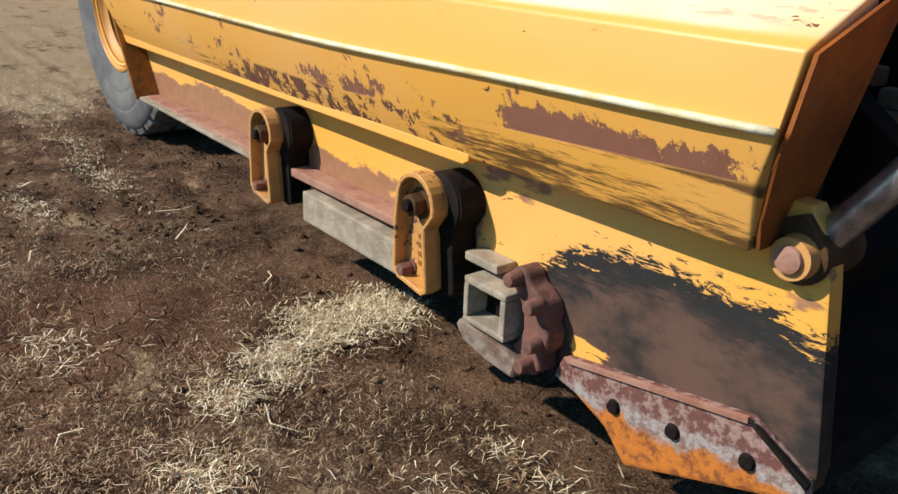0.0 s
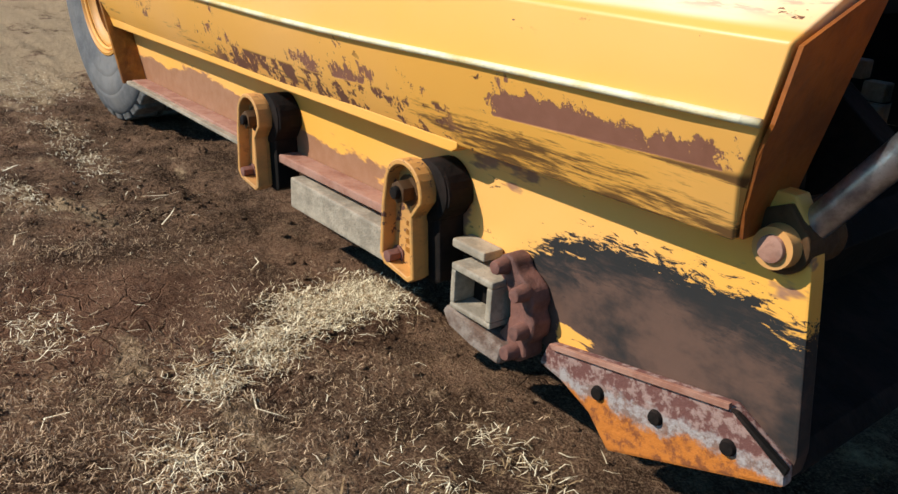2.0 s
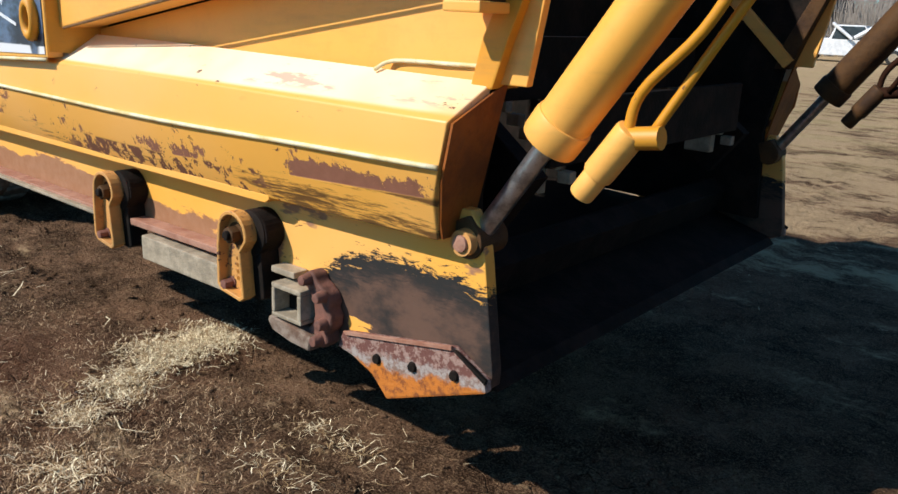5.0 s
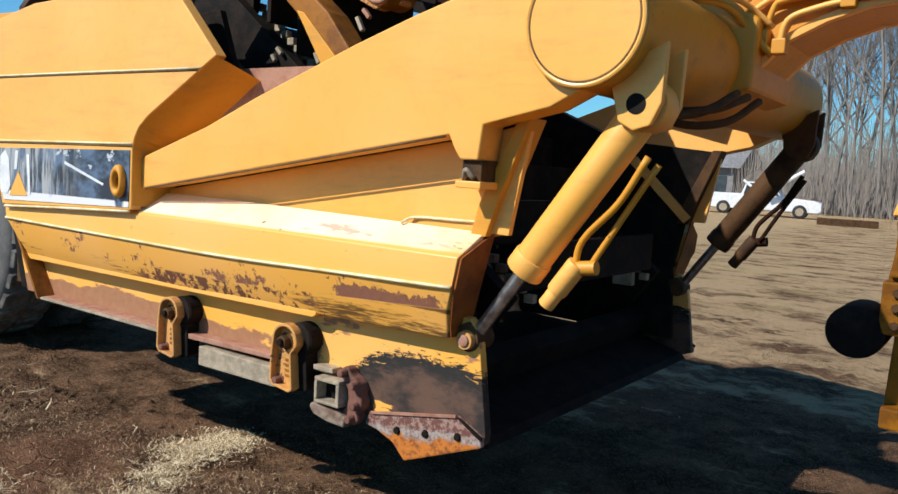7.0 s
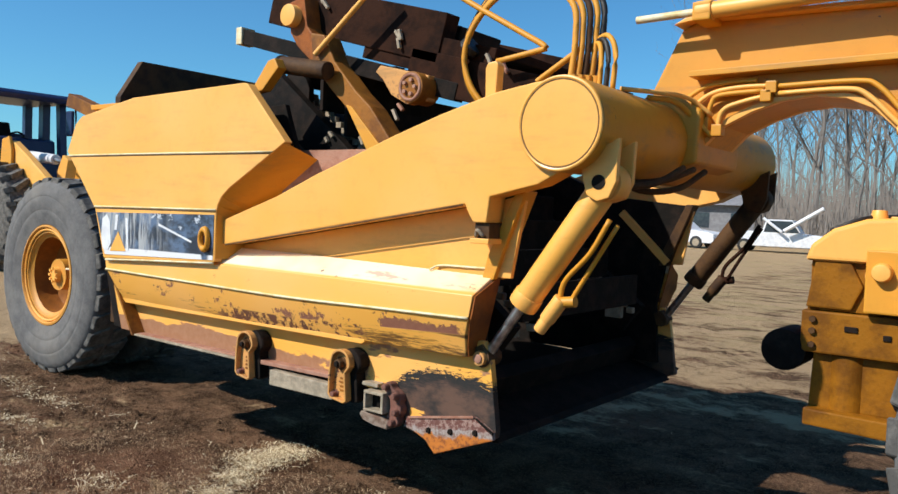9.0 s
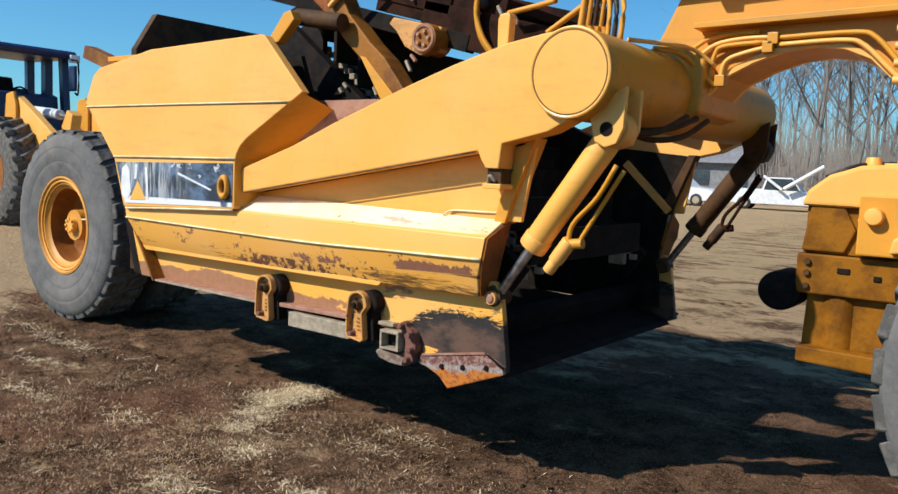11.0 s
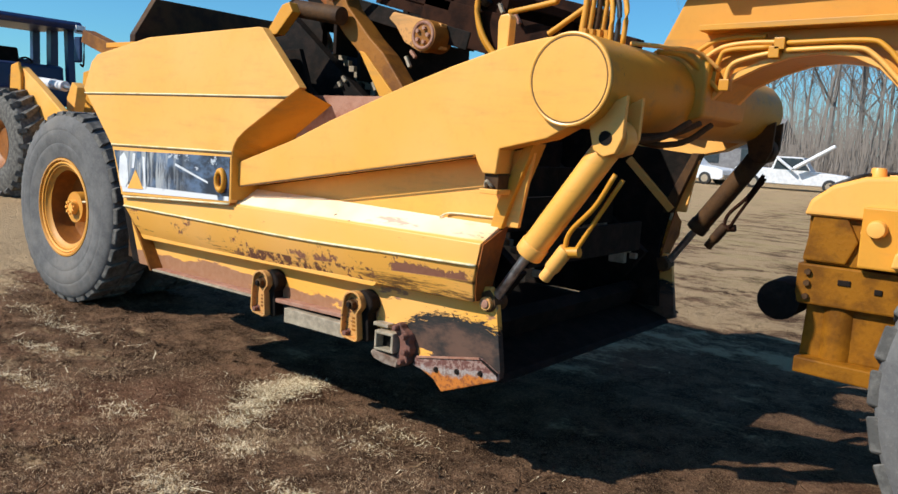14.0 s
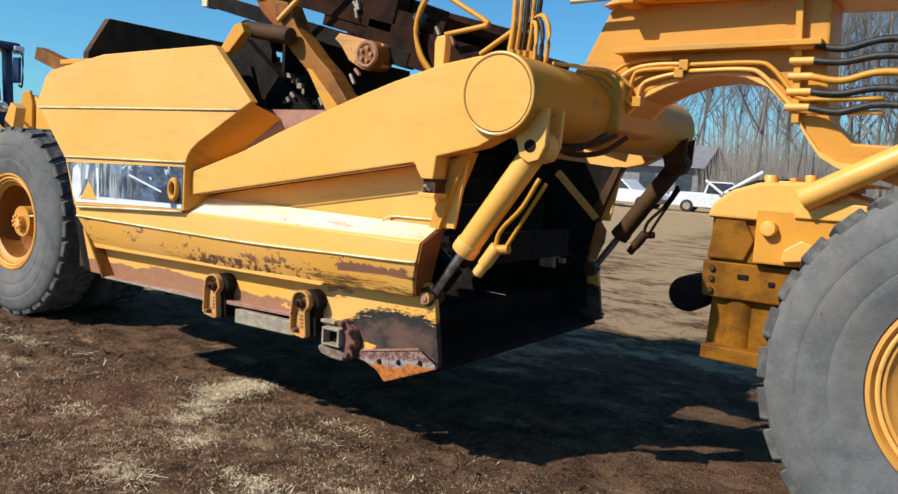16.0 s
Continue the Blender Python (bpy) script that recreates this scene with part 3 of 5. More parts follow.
def wall_return():
    """The folded front edge of the wall box, running inwards and forwards."""
    n = bmesh.new()
    near = [(3.069, 1.165), (3.069, 1.40), (3.081, 1.445), (3.111, 1.49), (3.171, 1.535), (3.584, 1.762)]
    far = [(3.10, 1.15), (3.10, 1.33), (3.108, 1.365), (3.145, 1.395), (3.22, 1.435), (3.625, 1.69)]
    rows = [[n.verts.new((x + dx, y, z)) for x, z in line] for line, y, dx in ((near, -0.130, 0.0), (far, 0.055, 0.0), (far, 0.055, -0.03), (near, -0.130, -0.03))]
    for a, b in zip(rows, rows[1:] + rows[:1]):
        for i in range(len(near) - 1):
            n.faces.new((a[i], a[i + 1], b[i + 1], b[i]))
    n.faces.new([r[0] for r in rows])
    n.faces.new([r[-1] for r in rows][::-1])
    bmesh.ops.recalc_face_normals(n, faces=n.faces[:])
    return n


for b in sided(wall_return):
    part("wall_return", b, M_YEL2, bowl, "chipped orange-yellow folded edge")
for b in sided(lambda: box(1.72, 3.16, -0.09, 0.055, 2.0, 2.03, 0.004)):
    part("wall_top", b, M_YEL2, bowl)
for b in sided(lambda: prism(WALL, -0.136, -0.085, 0.006, None, 3)):
    part("side_wall", b, M_YEL, bowl, "faded yellow painted wall box")
for b in sided(lambda: pipe([(1.55, -0.137, 1.714), (2.5, -0.137, 1.718), (3.50, -0.137, 1.719)], 0.005, 6, 3)):
    part("seam_bead", b, M_LINE, bowl)
for b in sided(lambda: pipe([(1.57, -0.136, 1.706), (2.5, -0.136, 1.710), (3.48, -0.136, 1.711)], 0.0032, 6, 3)):
    part("seam", b, M_GROOVE, bowl)
for b in sided(lambda: pipe([(1.875, -0.137, 1.402), (2.5, -0.137, 1.412), (3.066, -0.137, 1.420)], 0.006, 6, 3)):
    part("seam_bead", b, M_LINE, bowl)
for b in sided(lambda: pipe([(1.88, -0.136, 1.392), (2.5, -0.136, 1.402), (3.066, -0.136, 1.409)], 0.003, 6, 3)):
    part("seam", b, M_GROOVE, bowl)
for b in sided(lambda: pipe([(2.0, -0.130, 1.086), (2.5, -0.132, 1.113), (3.05, -0.134, 1.139)], 0.007, 6, 3)):
    part("seam_bead", b, M_LINE, bowl)

film = part("decal_panel", prism([(1.905, 1.368), (2.005, 1.118), (3.054, 1.156), (3.056, 1.394)], -0.1395, -0.135, 0.0), M_DECAL, bowl, "peeling dark decal film with pale runs")
part("mark", prism([(2.065, 1.143), (2.235, 1.150), (2.15, 1.262)], -0.1425, -0.1385, 0.0), M_YEL, film, "yellow triangle")
part("mark", prism([(1.985, 1.15), (2.045, 1.15), (2.075, 1.19), (2.06, 1.32), (2.02, 1.36), (1.975, 1.33), (1.965, 1.22)], -0.1420, -0.1385, 0.0), M_WHITE, film, "torn white shape")
part("mark", prism([(2.11, 1.27), (2.135, 1.27), (2.15, 1.36), (2.12, 1.36)], -0.1420, -0.1385, 0.0), M_WHITE, film, "torn white shape")
part("mark", prism([(2.245, 1.16), (2.265, 1.16), (2.25, 1.345), (2.225, 1.345)], -0.1420, -0.1385, 0.0), M_WHITE, film, "torn white shape")
part("mark", prism([(2.56, 1.315), (2.87, 1.235), (2.87, 1.245), (2.56, 1.328)], -0.1420, -0.1385, 0.0), M_WHITE, film, "torn white shape")

eye = part("lifting_eye", lathe([(0.052 + 0.018 * math.cos(a), 0.018 * math.sin(a)) for a in (2 * math.pi * i / 10 for i in range(10))], 2.995, 1.262, 28, None, True, 1, -0.150), M_YEL2, bowl)
eye.data.transform(Matrix.Translation((2.995, 0, 1.262)) @ Matrix.Diagonal((0.62, 1, 1, 1)) @ Matrix.Translation((-2.995, 0, -1.262)))

# ---- cutting bits, router corner and lift pin lug
BIT_TOP = [(4.322, 0.545), (4.40, 0.560), (4.685, 0.612), (4.780, 0.562), (4.784, 0.532), (4.482, 0.412), (4.43, 0.462), (4.36, 0.490), (4.305, 0.500)]
for b in sided(lambda: prism(BIT_TOP, -0.024, 0.001, 0.006, None, 2)):
    bit = part("side_bit", b, M_BIT, bowl, "worn side cutter, orange rust on its tip")
for hx, hz in ((4.448, 0.510), (4.566, 0.527), (4.694, 0.547)):
    for b in sided(lambda: rod((hx, -0.020, hz), (hx, -0.031, hz), 0.0155, 14, None, 0.011)):
        part("plough_bolt", b, M_DARK, bowl)
for b in sided(lambda: prism([(4.688, 0.610), (4.698, 0.610), (4.786, 0.566), (4.784, 0.555)], -0.030, -0.020, 0.001)):
    part("weld_seam", b, M_DARK, bowl)
for b in sided(lambda: prism([(4.33, 0.551), (4.685, 0.618), (4.686, 0.608), (4.34, 0.543)], -0.030, -0.022, 0.001)):
    part("bit_lip", b, M_PINK, bowl)


def lug():
    pts = [(4.699 + 0.040 * math.cos(a), 0.862 + 0.040 * math.sin(a)) for a in np.linspace(-2.2, 0.9, 14)] + [(4.70, 0.92), (4.655, 0.90)]
    return prism(pts, -0.010, 0.09, 0.004)


for b in sided(lug):
    part("pin_lug", b, M_BROWN, bowl)
for b in sided(lambda: lathe([(0.018, -0.009), (0.018, -0.030), (0.029, -0.030), (0.031, -0.009)], 4.698, 0.862, 28)):
    part("pin_collar", b, M_LINK, bowl)
for b in sided(lambda: rod((4.698, 0.0, 0.862), (4.698, -0.037, 0.862), 0.0190, 24, None, None, True, 0.003)):
    part("pin", b, M_PINK, bowl, "rusty pin head")

# ---- claw casting at the toe of the skid
CLAW = [(4.196, 0.655), (4.203, 0.680), (4.222, 0.690), (4.240, 0.684), (4.252, 0.664), (4.268, 0.656), (4.290, 0.641), (4.300, 0.618), (4.294, 0.600), (4.306, 0.580), (4.304, 0.552), (4.289, 0.535), (4.292, 0.508), (4.272, 0.490), (4.246, 0.492), (4.236, 0.515), (4.214, 0.530), (4.230, 0.545), (4.242, 0.575), (4.238, 0.610), (4.222, 0.632)]
claw = part("claw_casting", prism(CLAW, -0.048, 0.0, 0.008, None, 3), M_RUSTY, bowl, "red-brown rusted claw casting")
for bx, bz in ((4.222, 0.668), (4.276, 0.634), (4.283, 0.562), (4.264, 0.513)):
    part("claw_bolt", rod((bx, -0.042, bz), (bx, -0.076, bz), 0.0175, 14, None, 0.013, True, 0.004), M_RUSTY, claw)
part("jaw", prism([(4.078, 0.525), (4.10, 0.498), (4.17, 0.484), (4.25, 0.480), (4.255, 0.520), (4.20, 0.530), (4.09, 0.541)], -0.074, 0.0, 0.012, None, 3), M_CAKED, claw, "soil-caked rusty jaw")


def socket():
    n = bmesh.new()
    for z0, z1, x0, x1 in ((0.546, 0.558, 4.108, 4.226), (0.626, 0.640, 4.108, 4.226), (0.558, 0.626, 4.108, 4.121), (0.558, 0.626, 4.211, 4.226)):
        n = box(x0, x1, -0.080, 0.0, z0, z1, 0.004, n)
    return n


part("skid_lip", prism([(2.235, 0.646), (3.21, 0.640), (3.21, 0.651), (2.235, 0.657)], -0.075, -0.030, 0.003), M_STEEL, bowl, "pale ledge lip")
part("ledge_tab", box(4.07, 4.165, -0.050, -0.001, 0.652, 0.670, 0.004), M_STEEL, bowl, "pale worn tab above the socket")
part("square_socket", socket(), M_STEEL, bowl, "hollow square steel socket end")
# near-black filler stands in for the socket's shaded depth
part("socket_shade_back", box(4.11, 4.22, -0.030, -0.002, 0.55, 0.635, 0), M_DARK, bowl)
part("draw_bar", prism([(3.455, 0.553), (3.90, 0.553), (3.90, 0.627), (3.455, 0.630)], -0.074, -0.022, 0.005), M_STEEL, bowl, "worn grey steel bar")


def shackle_shape(dx=0.0, inset=0.0):
    """Outline of a link: round head, narrow waist, clipped foot."""
    r = 0.064 - inset
    pts = [(0.010 + r * math.cos(a), 0.744 + r * math.sin(a)) for a in np.linspace(-0.15, math.pi, 15)]
    pts += [(-0.060 + inset, 0.70), (-0.062 + inset, 0.590 + inset * 0.4), (-0.045 + inset * 0.6, 0.572 + inset), (0.040 - inset * 0.5, 0.560 + inset), (0.058 - inset, 0.572 + inset * 0.6), (0.050 - inset, 0.66), (0.046 - inset, 0.70)]
    return [(x + dx, z) for x, z in pts]


def ring_plate(outer, inner, y0, y1):
    """A raised rim: the strip between two like outlines, y0 in front of y1."""
    n = bmesh.new()
    m = len(outer)
    a, b, c, d = ([n.verts.new((x, y, z)) for x, z in line] for line, y in ((outer, y0), (inner, y0), (inner, y1), (outer, y1)))
    for i in range(m):
        j = (i + 1) % m
        for p, q in ((a, b), (b, c), (c, d), (d, a)):
            n.faces.new((p[i], p[j], q[j], q[i]))
    bmesh.ops.recalc_face_normals(n, faces=n.faces[:])
    bevel(n, 0.002, 1, 50)
    return n


def shackle(x):
    """Channel-shaped link: web plate, standing rim, nut at the head and a bolt at the foot."""
    link = part("shackle", prism(shackle_shape(x + 0.034), -0.062, 0.0, 0.006), M_DARK, bowl, "dark link cheek")
    part("face_plate", prism(shackle_shape(x, 0.002), -0.074, -0.062, 0.002, None, 1), M_LINK, link, "chipped yellow link plate")
    part("rim_edge", ring_plate(shackle_shape(x), shackle_shape(x, 0.011), -0.104, -0.070), M_LINK, link, "upstanding rim worn pale on its edge")
    part("nut", hexbolt(x - 0.006, -0.073, 0.738, 0.024, 0.030), M_BROWN, link)
    part("bolt_end", rod((x - 0.006, -0.103, 0.738), (x - 0.006, -0.114, 0.738), 0.014, 16, None, 0.012, True, 0.002), M_DARK, link)
    part("nut", hexbolt(x - 0.034, -0.073, 0.592, 0.014, 0.032), M_RUSTY, link)
    part("roller", rod((x + 0.040, -0.066, 0.748), (x + 0.040, 0.0, 0.748), 0.063, 28, None, None, True, 0.006), M_DARK, link)
    for i in range(4):
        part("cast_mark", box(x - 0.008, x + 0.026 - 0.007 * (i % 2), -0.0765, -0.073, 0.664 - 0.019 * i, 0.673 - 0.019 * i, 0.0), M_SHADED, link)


shackle(3.278)
shackle(3.962)

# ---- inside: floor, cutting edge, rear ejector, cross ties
# added box that fills out the ground shadow between wheel and bowl
part("shadow_under_frame", prism([(0.95, 0.58), (1.2, 0.50), (2.1, 0.50), (2.1, 0.66), (0.95, 0.85)], 0.62, 1.34, 0.01), M_DARK, bowl)
# floor, edge and sill also take near-black in place of shade
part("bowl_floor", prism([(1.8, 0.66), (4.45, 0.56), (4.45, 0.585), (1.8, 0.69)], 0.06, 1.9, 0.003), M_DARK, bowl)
part("cutting_edge", prism([(4.42, 0.60), (4.44, 0.555), (4.74, 0.50), (4.765, 0.505), (4.74, 0.53), (4.50, 0.60)], 0.05, 1.91, 0.003), M_DARK, bowl, "worn cutting edge, near-black for shade")
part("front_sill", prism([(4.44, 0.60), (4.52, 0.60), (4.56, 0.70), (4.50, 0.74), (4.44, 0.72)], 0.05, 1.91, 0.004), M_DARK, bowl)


def ejector():
    n = bmesh.new()
    out = [(0.06, 0.66), (0.06, 2.10), (0.21, 2.345), (1.75, 2.345), (1.90, 2.10), (1.90, 0.66)]
    a = [n.verts.new((1.80, y, z)) for y, z in out]
    b = [n.verts.new((1.74, y, z)) for y, z in out]
    n.faces.new(a)
    n.faces.new(b[::-1])
    for i in range(len(out)):
        j = (i + 1) % len(out)
        n.faces.new((a[i], b[i], b[j], a[j]))
    bmesh.ops.recalc_face_normals(n, faces=n.faces[:])
    bevel(n, 0.005)
    return n


# dark brown puts in the shade of the face turned from the sun
part("ejector_wall", ejector(), M_BROWN, bowl, "rear ejector wall, dark brown for its shaded face")
part("ejector_rib", beam((1.73, 0.12, 2.06), (1.73, 1.84, 2.06), 0.05, 0.08), M_BROWN, bowl)
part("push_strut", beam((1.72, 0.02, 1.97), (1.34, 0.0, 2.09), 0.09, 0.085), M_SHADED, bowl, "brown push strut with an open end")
part("step_bracket", pipe([(1.52, 0.1, 1.93), (1.38, 0.1, 1.95), (1.36, 0.1, 2.05), (1.5, 0.1, 2.05)], 0.012, 6, 2), M_DARK, bowl)
part("rear_frame", prism([(-0.9, 0.75), (1.85, 0.75), (1.85, 1.25), (0.6, 1.15), (-0.9, 1.0)], 0.93, 1.03, 0.01), M_BROWN, bowl)
part("axle", rod((0, 0.62, 0.8), (0, 1.34, 0.8), 0.11, 20), M_BROWN, bowl)


# ---- wheels
def wheel(parent, cx, cz, face, way, r=0.803, wide=0.44, lugs=30):
    """A big pneumatic wheel. face: where the outer side stands; way: +1 or -1, inwards along y."""
    hub = part("wheel", rod((cx, face + way * 0.13, cz), (cx, face + way * 0.34, cz), 0.13, 24), M_RIM, parent)
    side = [(0.405, 0.055), (0.418, 0.030), (0.45, 0.022), (0.50, 0.010), (0.530, 0.006), (0.535, 0.0075), (0.541, 0.005), (0.60, 0.0), (0.640, 0.002), (0.645, 0.0045), (0.651, 0.003), (0.668, 0.005), (0.72, 0.020), (0.754, 0.034), (0.772, 0.056)]
    half = side + [(0.781, 0.10), (0.781, wide / 2)]
    prof = half + [(a, wide - b) for a, b in half[:-1][::-1]]
    part("tyre", lathe(prof, cx, cz, 84, None, False, way, face), M_TYRE, hub, "worn grey rubber tyre")
    n = bmesh.new()
    for i in range(lugs):
        for s in (0, 1):
            a0 = 2 * math.pi * (i + 0.5 * s) / lugs
            jig = 0.9 + 0.2 * random.random()
            da = 0.80 * math.pi / lugs * jig
            y0, y1 = (0.036, wide * 0.46) if s == 0 else (wide - 0.036, wide * 0.54)
            skew = 0.07 * (1 if s == 0 else -1)
            ring = []
            for rr, k in ((0.735, 1.0), (r - 0.003 * random.random(), 0.86)):
                for y, sk in ((y0 + (0.016 if rr > 0.76 else 0) * (1 if s == 0 else -1), 0), (y1, skew)):
                    for sg in (-1, 1):
                        a = a0 + sg * da * k + sk
                        ring.append(n.verts.new((cx + rr * math.cos(a), face + way * y, cz + rr * math.sin(a))))
            for f in ((0, 1, 3, 2), (4, 6, 7, 5), (0, 4, 5, 1), (2, 3, 7, 6), (0, 2, 6, 4), (1, 5, 7, 3)):
                n.faces.new([ring[q] for q in f])
    bmesh.ops.recalc_face_normals(n, faces=n.faces[:])
    bevel(n, 0.006, 1, 40)
    part("tread", n, M_TREAD, hub, "dusty block tread")
    rim = [(0.398, 0.062), (0.412, 0.040), (0.412, 0.026), (0.396, 0.022), (0.386, 0.034), (0.380, 0.060), (0.366, 0.062), (0.360, 0.050), (0.346, 0.050), (0.338, 0.064), (0.326, 0.075), (0.310, 0.085)]
    part("rim", lathe(rim, cx, cz, 72, None, False, way, face), M_RIM, hub, "orange-yellow painted rim")
    part("disc", lathe([(0.310, 0.085), (0.304, 0.20), (0.29, 0.245), (0.20, 0.262), (0.14, 0.25), (0.10, 0.24)], cx, cz, 72, None, False, way, face), M_DISC, hub, "orange-brown wheel disc, shade in its colour")
    part("lock_ring", lathe([(0.372 + 0.010 * math.cos(a), 0.044 + 0.010 * math.sin(a)) for a in (2 * math.pi * i / 8 for i in range(8))], cx, cz, 72, None, True, way, face), M_YEL, hub)
    b = rod((cx, face + way * 0.24, cz), (cx, face + way * 0.09, cz), 0.062, 24, None, None, True, 0.006)
    part("hub_cap", b, M_YEL, hub)
    for i in range(8):
        a = 2 * math.pi * i / 8
        x, z = cx + 0.050 * math.cos(a), cz + 0.050 * math.sin(a)
        part("hub_bolt", rod((x, face + way * 0.10, z), (x, face + way * 0.078, z), 0.013, 6), M_YEL, hub)
    part("valve", rod((cx + 0.06, face + way * 0.15, cz + 0.05), (cx + 0.30, face + way * 0.10, cz + 0.07), 0.008, 8), M_LINE, hub)


wheel(bowl, 0.0, 0.80, 0.47, 1)
wheel(bowl, 0.0, 0.80, 2 * MID - 0.47, -1)


# ---------------- draft frame: lift arms, cross tube, gooseneck ----------------
draft = thing("draft_frame", "yellow gooseneck draft frame with cross tube and two lift arms", "draft frame")
TX, TZ = 5.078, 1.81
ARM = [(3.068, 1.238), (4.64, 1.498), (4.66, 1.46), (4.685, 1.425), (4.75, 1.425), (4.762, 1.53), (4.98, 1.582), (5.07, 1.628), (5.13, 1.70), (5.11, 1.90), (5.03, 1.982), (4.95, 1.974), (4.77, 1.945), (4.49, 1.866), (4.24, 1.785), (3.76, 1.612), (3.48, 1.50), (3.085, 1.372), (3.065, 1.35)]
for b in sided(lambda: prism(ARM, -0.092, 0.025, 0.007, None, 3)):
    part("lift_arm", b, M_YEL, draft, "faded yellow lift arm")
for b in sided(lambda: pipe([(3.10, -0.094, 1.240), (3.9, -0.094, 1.372), (4.63, -0.094, 1.494)], 0.004, 6, 2)):
    part("arm_seam", b, M_GROOVE, draft)
for b in sided(lambda: box(4.685, 4.755, -0.075, 0.02, 1.36, 1.425, 0.003)):
    part("guide_block", b, M_BROWN, draft)
for b in sided(lambda: box(4.672, 4.765, -0.092, 0.02, 1.340, 1.362, 0.004)):
    part("guide_foot", b, M_YEL, draft)
for b in sided(lambda: pipe([(4.70, -0.085, 1.37), (4.715, -0.10, 1.395), (4.735, -0.085, 1.37)], 0.008, 8, 4)):
    part("guide_pin", b, M_STEEL, draft)
part("cross_tube", lathe([(0.0, -0.116), (0.172, -0.116), (0.180, -0.108), (0.180, 2.068), (0.172, 2.076), (0.0, 2.076)], TX, TZ, 64), M_TUBE, draft, "thick yellow cross tube")
for b in sided(lambda: lathe([(0.0, -0.122), (0.160, -0.122), (0.166, -0.116), (0.166, -0.10)], TX, TZ, 64)):
    part("tube_cap", b, M_YEL, draft, "round yellow end cap")
for b in sided(lambda: lathe([(0.172 + 0.0075 * math.cos(a), 0.0075 * math.sin(a)) for a in (2 * math.pi * i / 8 for i in range(8))], TX, TZ, 72, None, True, 1, -0.117)):
    part("cap_weld", b, M_YEL, draft)
for b in sided(lambda: lathe([(0.1635 + 0.0035 * math.cos(a), 0.0035 * math.sin(a)) for a in (2 * math.pi * i / 6 for i in range(6))], TX, TZ, 72, None, True, 1, -0.1195)):
    part("cap_groove", b, M_GROOVE, draft, "dark groove round the cap")

# gooseneck: web outline with its arch
arch = [(5.30, 1.80), (5.38, 1.885), (5.50, 1.945), (5.62, 1.985), (5.75, 2.0), (5.87, 1.985), (5.97, 1.94), (6.08, 1.83), (6.16, 1.71), (6.22, 1.63), (6.30, 1.585), (6.38, 1.575)]
GOOSE = [(5.02, 1.95), (5.03, 2.06), (5.16, 2.33), (5.22, 2.36), (6.20, 2.345), (6.21, 2.02), (6.24, 1.80), (6.34, 1.70), (6.60, 1.69), (6.66, 1.58), (6.6, 1.50)] + arch[::-1] + [(5.22, 1.70)]
part("gooseneck", prism(GOOSE, 0.82, 1.14, 0.012, None, 2), M_TUBE, draft, "arched yellow gooseneck beam")
arch2 = [(x - 0.004, z + 0.028) for x, z in arch]
for b in sided(lambda: prism(arch + arch2[::-1], 0.785, 0.825, 0.003)):
    part("arch_flange", b, M_YEL, draft)
for b in sided(lambda: prism([(5.24, 2.10), (6.19, 2.118), (6.19, 2.143), (5.24, 2.125)], 0.715, 0.825, 0.003)):
    part("web_ledge", b, M_YEL2, draft)
for b in sided(lambda: prism([(6.06, 2.33), (6.09, 2.33), (6.12, 1.78), (6.09, 1.78)], 0.77, 0.825, 0.003)):
    part("web_rib", b, M_YEL2, draft)
part("top_flange", prism([(5.14, 2.345), (5.20, 2.375), (6.42, 2.355), (6.78, 2.29), (6.78, 2.275), (6.40, 2.335), (5.22, 2.355)], 0.76, 1.2, 0.004), M_YEL, draft)
# saddle gusset from tube to neck
part("saddle", prism([(4.99, 1.93), (5.04, 2.02), (5.22, 2.03), (5.31, 1.95), (5.30, 1.72), (5.10, 1.66)], 0.70, 1.26, 0.02, None, 3), M_TUBE, draft, "grimy orange saddle")
for y, dz in ((0.22, 0.0), (0.34, 0.02), (0.48, -0.01)):
    part("under_hose", pipe([(5.02, y, 1.655), (5.12, y + 0.06, 1.60 + dz), (5.24, y + 0.18, 1.615 + dz), (5.30, y + 0.34, 1.69)], 0.014, 8, 5), M_BROWN, draft)
cyl = part("steering_cylinder", rod((5.30, 0.70, 2.375), (6.05, 0.70, 2.40), 0.036, 20, None, None, True, 0.006), M_YEL, draft)
part("piston_rod", rod((4.99, 0.70, 2.368), (5.31, 0.70, 2.376), 0.017, 14), M_LINE, cyl)
part("gland", rod((5.27, 0.70, 2.375), (5.34, 0.70, 2.377), 0.045, 14, None, None, True, 0.006), M_YEL, cyl)
part("elbow_hose", pipe([(5.42, 0.70, 2.41), (5.43, 0.70, 2.49), (5.52, 0.70, 2.46), (5.7, 0.70, 2.44), (5.95, 0.70, 2.47)], 0.013, 8, 5), M_YEL2, cyl)
part("guard_sleeve", rod((5.93, 0.70, 2.40), (6.14, 0.70, 2.405), 0.043, 16, None, None, True, 0.006), M_HOSE, cyl)
part("cylinder_lug", box(5.26, 5.34, 0.66, 0.83, 2.33, 2.41, 0.008), M_YEL2, draft)

